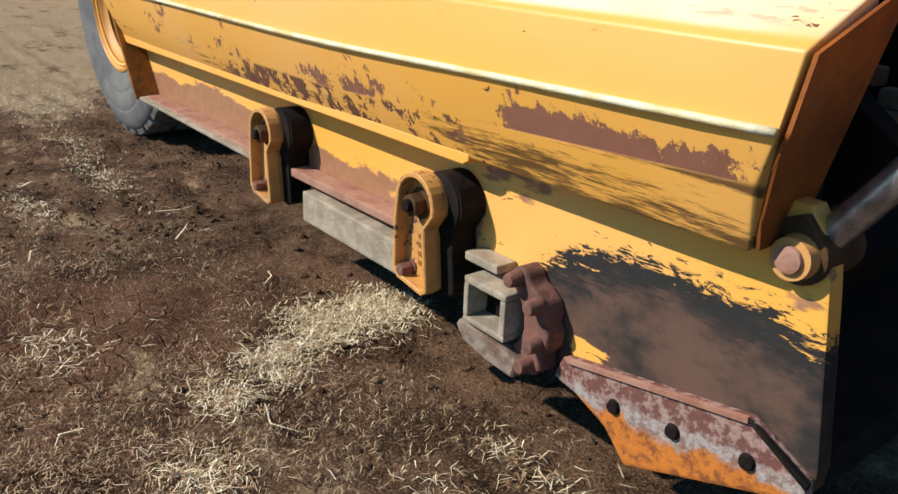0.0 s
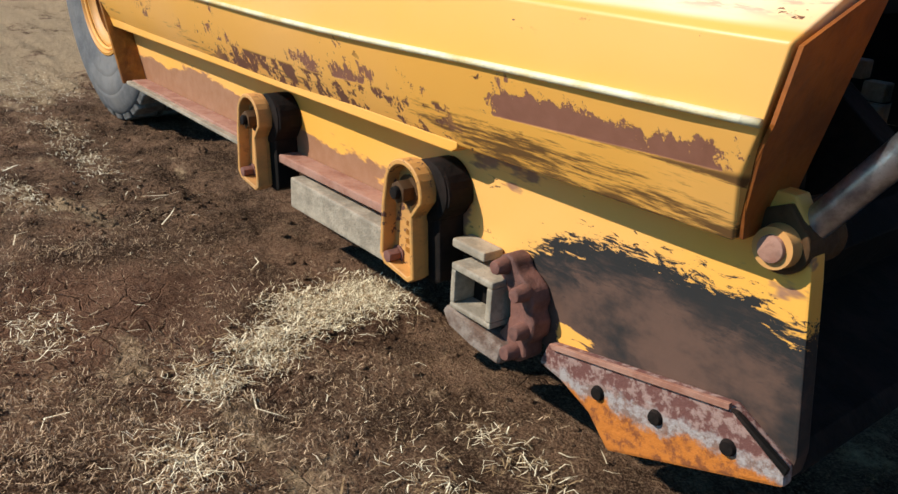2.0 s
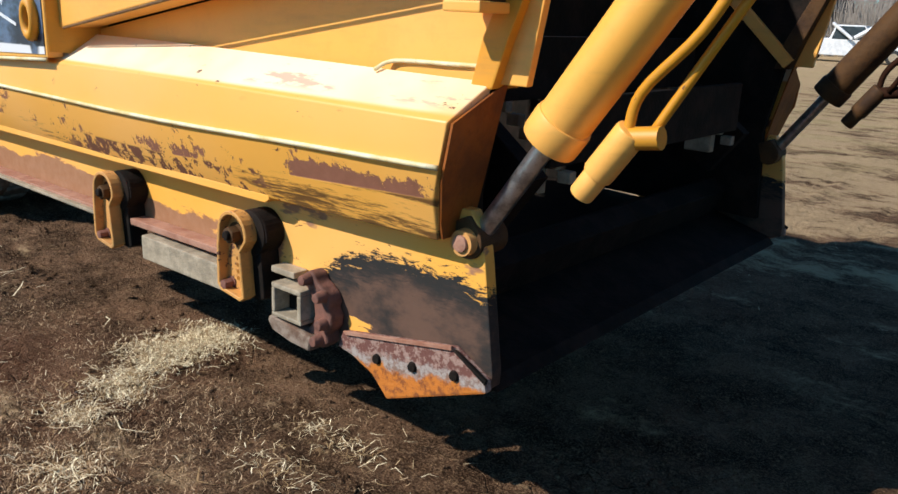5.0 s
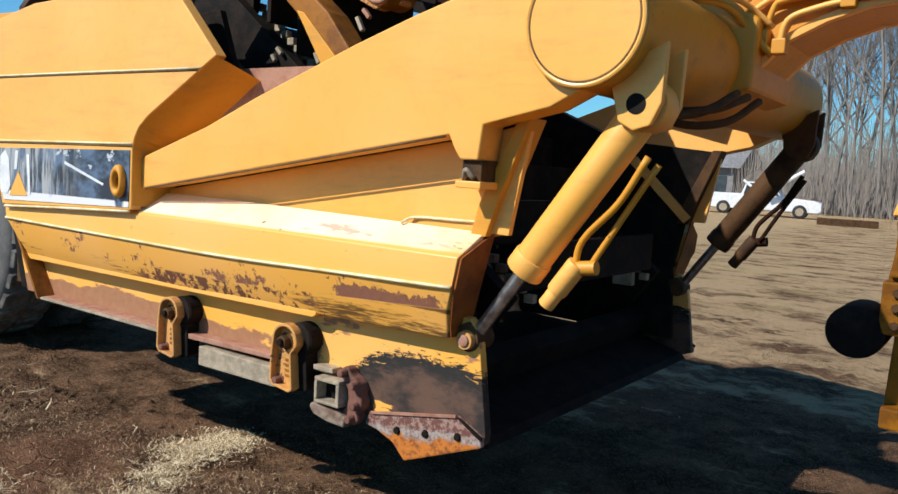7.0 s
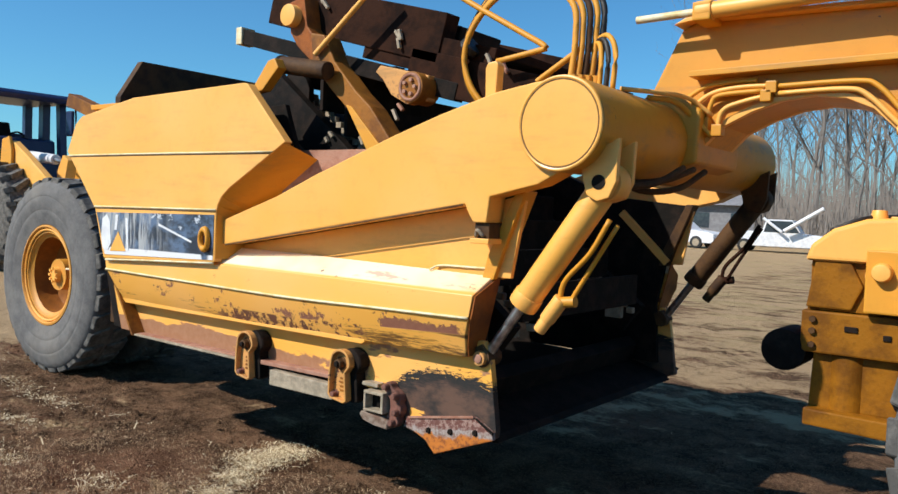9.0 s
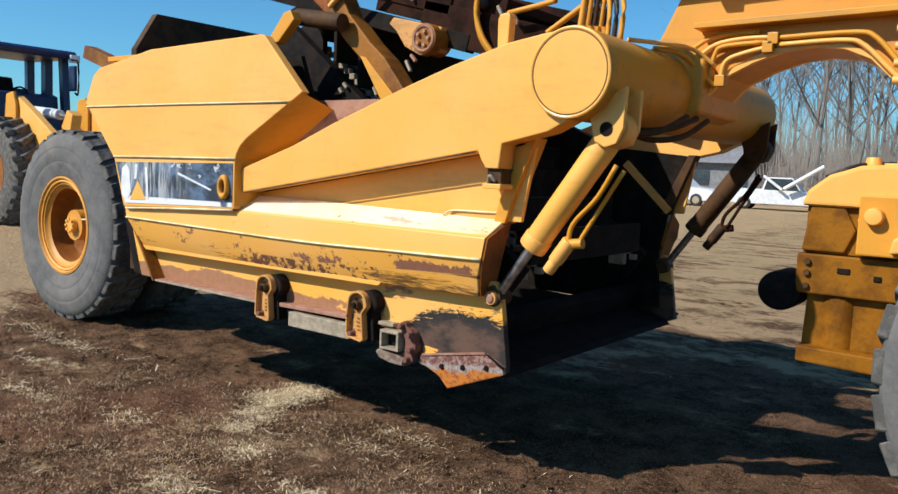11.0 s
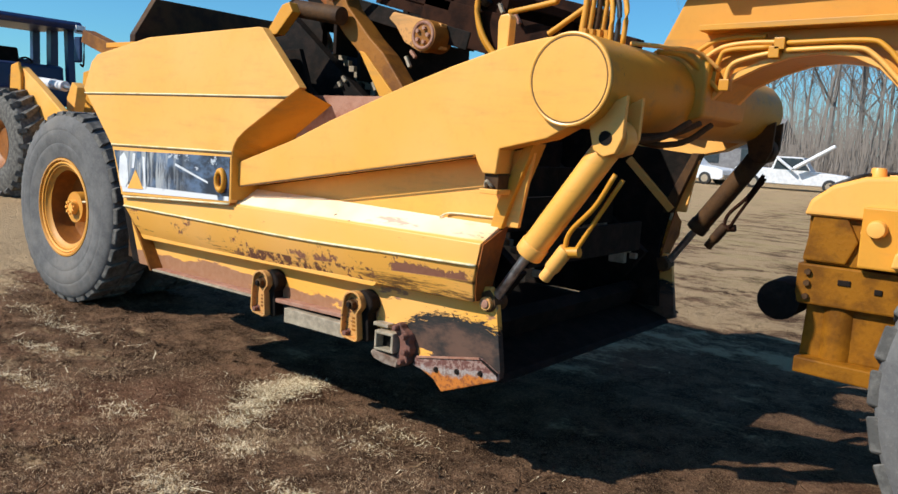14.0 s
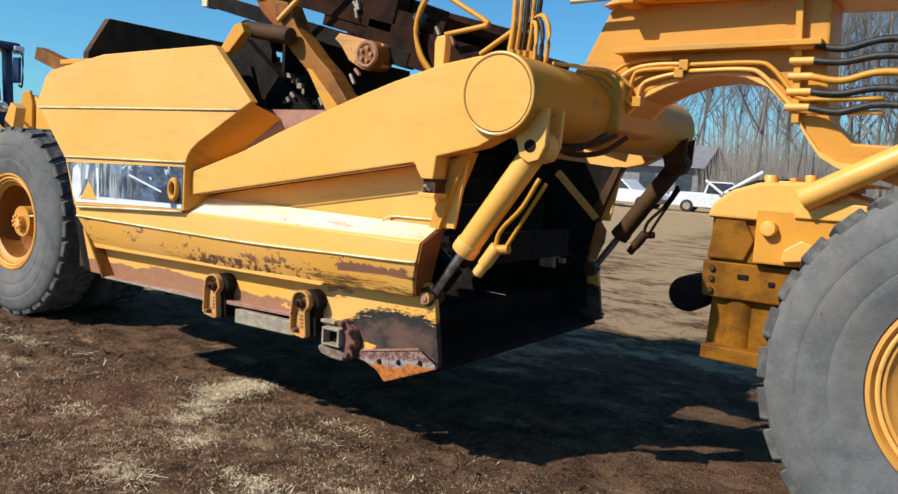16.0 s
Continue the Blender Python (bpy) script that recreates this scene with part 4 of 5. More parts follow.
# hydraulic lines over the neck
for i, (pts, r) in enumerate([
    ([(5.20, 0.77, 2.00), (5.30, 0.77, 2.06), (5.42, 0.77, 2.075), (5.52, 0.77, 2.075)], 0.011),
    ([(5.24, 0.77, 1.97), (5.33, 0.77, 2.03), (5.45, 0.77, 2.05), (5.58, 0.77, 2.05)], 0.011),
    ([(5.31, 0.77, 1.88), (5.33, 0.765, 1.985), (5.37, 0.765, 2.02), (5.55, 0.765, 2.03)], 0.011),
    ([(5.36, 0.77, 1.86), (5.38, 0.765, 1.95), (5.46, 0.765, 1.985), (5.58, 0.765, 2.01)], 0.011),
    ([(5.58, 0.77, 2.045), (5.90, 0.77, 2.05), (5.99, 0.77, 2.02), (6.10, 0.77, 1.90), (6.20, 0.77, 1.885), (6.45, 0.77, 1.89)], 0.011),
    ([(5.60, 0.77, 2.015), (5.86, 0.77, 2.02), (5.95, 0.77, 1.99), (6.08, 0.77, 1.86), (6.16, 0.77, 1.83), (6.45, 0.77, 1.83)], 0.011),
    ([(5.15, 0.50, 1.985), (5.22, 0.62, 1.98), (5.27, 0.72, 1.92), (5.34, 0.76, 1.84)], 0.012),
    ([(5.12, 0.30, 1.995), (5.20, 0.48, 2.0), (5.26, 0.68, 2.0), (5.34, 0.76, 1.93)], 0.010),
]):
    part("hydraulic_line", pipe(pts, r, 8, 5), M_YEL if i % 2 else M_YEL2, draft)
for x, z in ((5.58, 2.045), (5.56, 2.01), (5.26, 1.93), (5.36, 1.87), (5.30, 1.90)):
    part("line_clamp", box(x - 0.02, x + 0.025, 0.748, 0.80, z - 0.028, z + 0.022, 0.004), M_TUBE, draft)
for i in range(5):
    z = 2.12 - 0.068 * i
    part("line_fitting", rod((6.06, 0.765, z), (6.16, 0.765, z), 0.017, 10), M_YEL, draft)
    part("neck_hose", pipe([(6.15, 0.765, z), (6.28, 0.76, z - 0.02 + 0.012 * (i % 2)), (6.45, 0.75, z + 0.015), (6.75, 0.74, z - 0.02)], 0.016, 8, 5), (M_HOSE, M_HOSE, M_TUBE, M_HOSE, M_HOSE)[i], draft)


# lift cylinders
def lift_cylinder(far):
    f = mirror if far else (lambda b: b)
    # the far cylinder's shade is painted in with darker materials
    paint, dusty = (M_BROWN, M_BLACK_BROWN) if far else (M_YEL, M_TUBE)
    pin, low = Vector((5.215, 0.03, 1.597)), Vector((4.698, 0.03, 0.862))
    d = (low - pin).normalized()
    head = pin + d * 0.60
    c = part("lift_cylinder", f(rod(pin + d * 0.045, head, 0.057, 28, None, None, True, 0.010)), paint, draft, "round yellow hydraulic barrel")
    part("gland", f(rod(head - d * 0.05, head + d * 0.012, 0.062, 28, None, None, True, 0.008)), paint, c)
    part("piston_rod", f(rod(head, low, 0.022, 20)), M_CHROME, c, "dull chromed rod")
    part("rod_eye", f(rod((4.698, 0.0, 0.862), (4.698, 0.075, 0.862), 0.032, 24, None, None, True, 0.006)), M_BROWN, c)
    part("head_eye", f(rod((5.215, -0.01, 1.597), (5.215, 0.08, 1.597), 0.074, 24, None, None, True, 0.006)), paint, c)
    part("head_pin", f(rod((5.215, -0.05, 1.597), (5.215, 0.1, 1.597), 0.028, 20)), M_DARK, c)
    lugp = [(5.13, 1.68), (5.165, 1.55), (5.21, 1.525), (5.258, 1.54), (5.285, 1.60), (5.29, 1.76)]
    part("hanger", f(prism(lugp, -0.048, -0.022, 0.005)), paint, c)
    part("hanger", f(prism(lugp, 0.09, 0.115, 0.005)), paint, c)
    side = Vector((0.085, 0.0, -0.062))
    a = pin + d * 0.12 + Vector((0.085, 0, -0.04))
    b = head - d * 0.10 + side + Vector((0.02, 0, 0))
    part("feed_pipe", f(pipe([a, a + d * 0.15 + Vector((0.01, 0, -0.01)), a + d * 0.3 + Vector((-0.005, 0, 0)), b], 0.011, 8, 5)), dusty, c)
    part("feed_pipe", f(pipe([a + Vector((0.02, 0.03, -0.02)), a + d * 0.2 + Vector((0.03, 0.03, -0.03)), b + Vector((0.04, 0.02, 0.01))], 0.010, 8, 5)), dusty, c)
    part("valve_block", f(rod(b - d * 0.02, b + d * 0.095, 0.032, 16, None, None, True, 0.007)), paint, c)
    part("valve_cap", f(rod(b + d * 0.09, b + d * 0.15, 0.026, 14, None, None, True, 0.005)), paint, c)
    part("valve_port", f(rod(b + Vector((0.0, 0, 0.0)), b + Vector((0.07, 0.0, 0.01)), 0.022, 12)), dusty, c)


lift_cylinder(False)
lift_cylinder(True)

# stanchion on the arm and hose loom over the tube
part("arm_stanchion", prism([(4.655, 1.92), (4.705, 1.93), (4.712, 2.075), (4.70, 2.09), (4.66, 2.085), (4.65, 2.06)], 0.0, 0.05, 0.006), M_YEL, draft)
for i in range(5):
    o = 0.020 * i
    part("loop_hose", pipe([(4.955 + o, 0.16 + o, 1.97), (4.970 + o, 0.17 + o, 2.18), (4.94 + o, 0.18 + o, 2.34 + o * 0.5), (4.76, 0.19 + o, 2.45 + o), (4.56 - o * 0.5, 0.2 + o, 2.41 + o), (4.43 - o, 0.21 + o, 2.30), (4.375 - o * 0.6, 0.22 + o, 2.17), (4.41 - o, 0.23 + o, 2.04), (4.49 - o, 0.25 + o, 1.93)], 0.0135, 8, 7), (M_YEL2, M_YEL2, M_BROWN, M_YEL2, M_HOSE)[i], draft)
for i in range(3):
    o = 0.03 * i
    part("loop_hose", pipe([(5.07 + o, 0.2, 1.97), (5.075 + o, 0.2, 2.10 + o * 0.5), (5.05 + o * 0.5, 0.22, 2.17 + o * 0.5), (4.99, 0.25, 2.15)], 0.011, 8, 5), M_YEL2 if i != 1 else M_HOSE, draft)
for i in range(4):
    part("hose_fitting", rod((4.97 + 0.022 * i, 0.16 + 0.022 * i, 1.96), (4.972 + 0.022 * i, 0.162 + 0.022 * i, 2.04), 0.018, 8), M_YEL2, draft)
part("hose_tie", rod((4.365, 0.26, 2.21), (4.395, 0.26, 2.23), 0.05, 10), M_HOSE, draft)

# ---------------- elevator ----------------
elev = thing("scraper_elevator", "dark paddle elevator standing inside the scraper bowl", "elevator")
E0, E1 = Vector((4.62, 0, 0.88)), Vector((2.95, 0, 2.14))
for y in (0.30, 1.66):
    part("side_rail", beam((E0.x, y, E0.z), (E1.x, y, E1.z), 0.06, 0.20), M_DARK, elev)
    part("top_rail", beam((4.20, y + 0.02, 2.28), (2.98, y + 0.02, 2.60), 0.10, 0.24), M_BLACK_BROWN, elev)
    part("step_rail", beam((4.49, y + 0.03, 2.12), (3.70, y + 0.03, 2.32), 0.10, 0.18), M_BLACK_BROWN, elev)
    part("foot_rail", beam((4.72, y + 0.02, 1.98), (4.00, y + 0.02, 2.16), 0.10, 0.19), M_BLACK_BROWN, elev)
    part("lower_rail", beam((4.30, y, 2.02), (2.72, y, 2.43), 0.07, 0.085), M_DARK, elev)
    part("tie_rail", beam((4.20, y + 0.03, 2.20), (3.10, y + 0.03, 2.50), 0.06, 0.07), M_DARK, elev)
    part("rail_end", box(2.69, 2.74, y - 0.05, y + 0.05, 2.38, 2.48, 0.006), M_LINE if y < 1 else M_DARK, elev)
# flights toned near-black, which paints in the shade inside the bowl
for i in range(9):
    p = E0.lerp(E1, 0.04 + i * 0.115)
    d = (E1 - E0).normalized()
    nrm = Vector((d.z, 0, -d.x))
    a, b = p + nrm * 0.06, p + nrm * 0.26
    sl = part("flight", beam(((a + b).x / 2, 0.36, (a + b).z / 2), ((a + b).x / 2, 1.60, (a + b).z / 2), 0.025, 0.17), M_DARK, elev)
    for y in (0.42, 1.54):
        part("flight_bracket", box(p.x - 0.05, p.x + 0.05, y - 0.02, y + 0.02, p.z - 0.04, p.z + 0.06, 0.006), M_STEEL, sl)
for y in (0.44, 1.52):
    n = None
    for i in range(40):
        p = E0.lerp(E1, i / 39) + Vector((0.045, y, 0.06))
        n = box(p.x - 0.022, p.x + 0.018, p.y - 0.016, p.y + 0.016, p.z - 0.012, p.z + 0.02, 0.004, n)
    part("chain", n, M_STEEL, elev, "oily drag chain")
# sheets added to keep sun off the bowl's inside and far side
part("shade_deck", beam((4.16, MID, 2.32), (3.02, MID, 2.62), 1.3, 0.05), M_BLACK_BROWN, elev)
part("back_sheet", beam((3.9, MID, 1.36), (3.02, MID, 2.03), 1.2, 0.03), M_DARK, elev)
# link painted in two tones: dark for its shade, yellow face for sun
part("lift_link", prism([(3.42, 2.36), (3.52, 2.34), (3.60, 2.20), (3.76, 2.04), (3.86, 1.96), (4.08, 1.70), (3.92, 1.66), (3.71, 1.95), (3.58, 2.06), (3.44, 2.20)], 0.16, 0.28, 0.008), M_SHADED, elev, "lift link toned brown for shade")
part("lit_link_face", prism([(3.70, 1.975), (3.74, 1.965), (3.96, 1.75), (4.11, 1.66), (3.90, 1.68)], 0.150, 0.165, 0.003), M_YEL2, elev)
part("link_head", prism([(3.24, 2.54), (3.35, 2.56), (3.38, 2.40), (3.56, 2.22), (3.46, 2.18), (3.31, 2.30), (3.25, 2.38)], 0.17, 0.29, 0.008), M_END, elev)
part("pivot_drum", rod((3.28, 0.12, 2.46), (3.28, 0.30, 2.46), 0.058, 20, None, None, True, 0.006), M_YEL, elev)
part("pivot_pipe", rod((3.28, 0.10, 2.195), (3.62, 0.10, 2.14), 0.046, 20, None, None, True, 0.004), M_BROWN, elev)
part("pivot_end", rod((3.262, 0.10, 2.198), (3.285, 0.10, 2.194), 0.049, 20, None, None, True, 0.005), M_DARK, elev)
part("pivot_bracket", prism([(3.14, 2.04), (3.24, 2.05), (3.36, 2.16), (3.33, 2.21), (3.28, 2.20)], 0.0, 0.06, 0.006), M_YEL2, elev)
part("hand_rail", rod((3.48, 0.14, 2.24), (3.90, 0.14, 2.55), 0.014, 10), M_YEL, elev)
arm = part("roller_arm", prism([(3.83, 2.14), (3.86, 2.17), (3.93, 2.155), (4.17, 2.10), (4.17, 1.98), (4.04, 1.97), (3.94, 2.02), (3.88, 2.10)], 0.22, 0.28, 0.006), M_LINK, elev)
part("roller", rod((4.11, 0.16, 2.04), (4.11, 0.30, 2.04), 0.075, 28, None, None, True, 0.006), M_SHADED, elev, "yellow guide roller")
part("roller_ring", lathe([(0.060 + 0.008 * math.cos(a), 0.008 * math.sin(a)) for a in (2 * math.pi * i / 8 for i in range(8))], 4.11, 2.04, 28, None, True, 1, 0.16), M_PINK, elev)
for i in range(5):
    a = 2 * math.pi * i / 5
    part("roller_bolt", rod((4.11 + 0.034 * math.cos(a), 0.165, 2.04 + 0.034 * math.sin(a)), (4.11 + 0.034 * math.cos(a), 0.145, 2.04 + 0.034 * math.sin(a)), 0.010, 6), M_PINK, elev)
part("top_bar", pipe([(4.30, 0.2, 2.47), (4.47, 0.2, 2.37), (4.70, 0.2, 2.24), (4.81, 0.2, 2.175), (4.78, 0.2, 2.16), (4.57, 0.2, 2.13)], 0.013, 8, 4), M_YEL2, elev)
part("top_bar", rod((4.78, 0.2, 2.03), (4.98, 0.2, 2.15), 0.013, 10), M_YEL2, elev)
part("motor_box", prism([(3.70, 2.36), (4.18, 2.22), (4.22, 2.36), (3.72, 2.52)], 0.40, 0.75, 0.01), M_DARK, elev)
rnd = random.Random(3)
# pale bits scattered as painted highlights on the dark elevator
for i in range(16):
    q = rnd.random()
    a = Vector((3.45 + 0.55 * rnd.random(), 0.255, 2.12 - 0.35 * rnd.random())) if i < 7 else Vector((4.8 - 1.5 * q, 0.255, 2.02 + 0.53 * q + 0.05 * rnd.uniform(-1, 1)))
    part("highlight_link", beam(a, a + Vector((0.03 * rnd.uniform(0.4, 1.3), 0, -0.05 * rnd.uniform(0.3, 1.2))), 0.02, 0.016, None, 0.004), M_STEEL if i % 3 else M_PINK, elev)
part("sprocket", rod((3.10, 0.34, 2.08), (3.10, 0.38, 2.08), 0.13, 14, None, None, True, 0.006), M_DARK, elev)
part("inner_brace", beam((4.42, 1.86, 1.50), (4.73, 1.86, 1.21), 0.03, 0.045), M_YEL, elev)

# ---------------- tractor ----------------
trac = thing("scraper_tractor", "yellow tractor unit of the scraper with big grey tyres", "tractor")
HM = Matrix.Translation((6.7, -2.95, 1.52)) @ Matrix.Diagonal((1.02, 1.04, 0.975, 1.0)) @ Matrix.Translation((-6.7, 2.95, -1.5))


def hpart(name, bm, mat, parent, label=""):
    """A hitch piece, scaled about the camera's spot so that it fits the view."""
    bmesh.ops.transform(bm, matrix=HM, verts=bm.verts[:])
    return part(name, bm, mat, parent, label)


hpart("hitch_column", prism([(5.79, 0.66), (6.12, 0.66), (6.16, 0.92), (6.16, 1.34), (5.80, 1.34), (5.77, 1.28), (5.79, 1.18), (5.765, 1.10), (5.77, 0.95), (5.80, 0.90)], 0.74, 1.22, 0.010), M_AMBER, trac, "yellow hitch column, toned down for shade")
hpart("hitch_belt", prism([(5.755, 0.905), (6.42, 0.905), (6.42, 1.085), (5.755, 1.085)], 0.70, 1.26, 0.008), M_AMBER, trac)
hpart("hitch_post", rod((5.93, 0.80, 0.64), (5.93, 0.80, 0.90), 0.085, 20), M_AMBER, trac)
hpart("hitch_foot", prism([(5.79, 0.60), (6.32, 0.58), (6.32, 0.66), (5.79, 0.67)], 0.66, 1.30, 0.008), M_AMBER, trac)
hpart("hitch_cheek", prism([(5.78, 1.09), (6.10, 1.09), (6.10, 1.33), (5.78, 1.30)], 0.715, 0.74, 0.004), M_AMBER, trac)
hpart("hitch_top", prism([(5.76, 1.30), (6.46, 1.30), (6.46, 1.42), (6.20, 1.50), (5.98, 1.485), (5.86, 1.44), (5.78, 1.37)], 0.68, 1.28, 0.018, None, 3), M_YEL, trac, "domed yellow hitch housing")
for x in (6.12, 6.34):
    hpart("top_rib", prism([(x - 0.015, 1.46), (x + 0.015, 1.46), (x + 0.015, 1.515), (x - 0.015, 1.515)], 0.70, 1.26, 0.006), M_YEL2, trac)
for zz in (0.94, 1.0, 1.05):
    hpart("belt_bolt", rod((5.80, 0.705, zz), (5.80, 0.685, zz), 0.014, 6), M_BROWN, trac)
for xx, zz, ww in ((5.92, 1.02, 0.05), (6.06, 1.0, 0.03), (6.2, 1.03, 0.06)):
    hpart("belt_scar", box(xx, xx + ww, 0.694, 0.702, zz - 0.012, zz + 0.012, 0.003), M_DARK, trac)
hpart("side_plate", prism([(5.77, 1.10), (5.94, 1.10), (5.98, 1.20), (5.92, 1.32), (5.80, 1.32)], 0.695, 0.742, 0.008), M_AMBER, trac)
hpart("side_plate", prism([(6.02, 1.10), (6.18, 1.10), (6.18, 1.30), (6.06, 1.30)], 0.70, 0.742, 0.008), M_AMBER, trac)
hpart("hitch_bolt", rod((6.02, 0.67, 1.25), (6.02, 0.72, 1.25), 0.035, 16, None, None, True, 0.006), M_YEL, trac)
hpart("hitch_bolt", rod((6.17, 0.85, 1.48), (6.17, 0.85, 1.535), 0.026, 16, None, None, True, 0.006), M_YEL, trac)
hpart("stop_roller", rod((5.69, 0.70, 0.90), (5.69, 0.92, 0.90), 0.092, 24, None, None, True, 0.012), M_DARK, trac)
hpart("deck_plate", prism([(6.06, 1.485), (6.46, 1.49), (6.46, 1.503), (6.06, 1.498)], 0.70, 1.26, 0.004), M_YEL, trac)
hpart("side_box", prism([(5.99, 1.10), (6.44, 1.10), (6.44, 1.36), (5.99, 1.36)], 0.655, 0.70, 0.008), M_YEL2, trac)
hpart("side_boss", rod((6.05, 0.655, 1.27), (6.05, 0.615, 1.27), 0.04, 18, None, 0.034, True, 0.005), M_YEL, trac)
hpart("side_clamp", prism([(6.12, 1.12), (6.26, 1.14), (6.27, 1.20), (6.20, 1.23), (6.13, 1.18)], 0.60, 0.66, 0.008), M_YEL, trac)
hpart("grease_cap", rod((6.00, 0.82, 1.47), (6.00, 0.82, 1.525), 0.036, 18, None, 0.028, True, 0.006), M_YEL, trac)
hpart("deck_line", pipe([(5.84, 0.72, 1.43), (5.95, 0.76, 1.485), (6.04, 0.9, 1.50), (6.3, 0.95, 1.515)], 0.009, 8, 4), M_HOSE, trac)
hpart("hitch_flange", prism([(6.15, 1.33), (6.55, 1.33), (6.55, 1.40), (6.40, 1.41), (6.18, 1.40)], 0.64, 0.70, 0.006), M_YEL, trac)
hpart("guard_tube", rod((6.18, 0.62, 1.415), (7.0, 0.62, 1.90), 0.055, 18, None, None, True, 0.006), M_YEL, trac)
part("chassis", prism([(6.3, 0.62), (8.2, 0.70), (8.2, 1.25), (6.3, 1.25)], 0.80, 1.16, 0.02), M_YEL2, trac)
part("axle", rod((6.970, 0.45, 0.80), (6.970, 1.5, 0.80), 0.14, 20), M_BROWN, trac)
wheel(trac, 6.970, 0.80, 0.13, 1)
wheel(trac, 6.970, 0.80, 2 * MID - 0.13, -1)


# ---------------- wheel loader parked behind ----------------
loader = thing("wheel_loader", "parked wheel loader with shaded cab, toned dark blue, and yellow lift arms", "wheel loader")


def moved(bm, m):
    bmesh.ops.transform(bm, matrix=m, verts=bm.verts[:])
    return bm


LM = Matrix.Translation((-10.1, 3.85, 0.0))


def lpart(name, bm, mat, parent=None, label=""):
    return part(name, moved(bm, LM), mat, parent or loader, label)


def loader_tyre(cx, y0, way):
    prof = [(0.46, 0.05), (0.60, 0.0), (0.84, 0.02), (0.95, 0.08), (0.97, 0.30), (0.95, 0.52), (0.84, 0.58), (0.60, 0.60), (0.46, 0.55)]
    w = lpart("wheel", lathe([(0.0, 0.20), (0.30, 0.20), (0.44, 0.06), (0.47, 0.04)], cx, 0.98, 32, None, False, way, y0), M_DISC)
    lpart("tyre", lathe(prof, cx, 0.98, 48, None, False, way, y0), M_TREAD, w)
    n = None
    for i in range(22):
        a = 2 * math.pi * i / 22
        p = Vector((cx + 0.985 * math.cos(a), y0 + way * 0.16, 0.98 + 0.985 * math.sin(a)))
        q = Vector((cx + 0.985 * math.cos(a + 0.22), y0 + way * 0.46, 0.98 + 0.985 * math.sin(a + 0.22)))
        n = beam(p, q, 0.11, 0.10, n, 0.0)
        p2 = Vector((cx + 0.90 * math.cos(a), y0 + way * 0.03, 0.98 + 0.90 * math.sin(a)))
        n = beam(p2, p, 0.11, 0.09, n, 0.0)
    lpart("tread", n, M_TREAD, w, "deep lugged tread")


for cx in (0.95, -2.3):
    loader_tyre(cx, 0.0, 1)
    loader_tyre(cx, 2.6, -1)
lpart("chassis", prism([(-4.6, 0.8), (0.3, 0.8), (0.5, 1.3), (-0.4, 1.9), (-4.4, 1.9)], 0.75, 1.85, 0.03), M_NAVY)
lpart("engine_hood", prism([(-4.7, 1.6), (-1.9, 1.6), (-1.9, 2.5), (-4.4, 2.4)], 0.55, 2.05, 0.05), M_NAVY)
cab = lpart("cab", box(-1.95, -0.35, 0.45, 2.15, 1.75, 2.1, 0.02), M_NAVY, None, "cab toned dark blue for shade and sky reflection")
lpart("cab_roof", prism([(-2.05, 3.38), (-0.15, 3.34), (-0.10, 3.44), (-0.2, 3.52), (-2.05, 3.56)], 0.35, 2.25, 0.03), M_NAVY, cab)
for x, y, lean in ((-0.42, 0.50, 0.10), (-0.42, 2.10, 0.10), (-1.12, 0.50, 0.0), (-1.12, 2.10, 0.0), (-1.9, 0.50, 0.0), (-1.9, 2.10, 0.0)):
    lpart("cab_post", beam((x + lean, y, 2.05), (x, y, 3.42), 0.20 if x == -1.12 else 0.14, 0.16), M_NAVY, cab)
lpart("seat", prism([(-1.6, 2.1), (-1.0, 2.1), (-1.0, 2.35), (-1.35, 2.4), (-1.5, 2.95), (-1.7, 2.95)], 1.05, 1.55, 0.04), M_DARK, cab)
lpart("cab_panel", box(-1.93, -1.82, 0.5, 2.1, 2.05, 2.75, 0.02), M_NAVY, cab)
lpart("console", prism([(-0.75, 2.05), (-0.40, 2.05), (-0.45, 2.55), (-0.6, 2.6)], 0.6, 2.0, 0.02), M_NAVY, cab)
lpart("steering_wheel", pipe([(-0.72, 1.12, 2.62), (-0.62, 1.3, 2.70), (-0.72, 1.48, 2.62), (-0.80, 1.3, 2.54), (-0.72, 1.12, 2.62)], 0.02, 6, 4), M_DARK, cab)
for y in (0.42, 2.18):
    lpart("work_lamp", box(-0.16, -0.05, y - 0.1, y + 0.1, 3.28, 3.44, 0.02), M_WHITE, cab)
    lpart("mirror_arm", pipe([(-0.2, y, 3.36), (0.15, y - 0.18, 3.30), (0.42, y - 0.2, 3.22), (0.42, y - 0.2, 2.62), (0.30, y - 0.2, 2.62)], 0.02, 6, 3), M_DARK, cab)
    lpart("mirror", box(0.10, 0.34, y - 0.24, y - 0.17, 2.66, 3.18, 0.03), M_NAVY, cab)
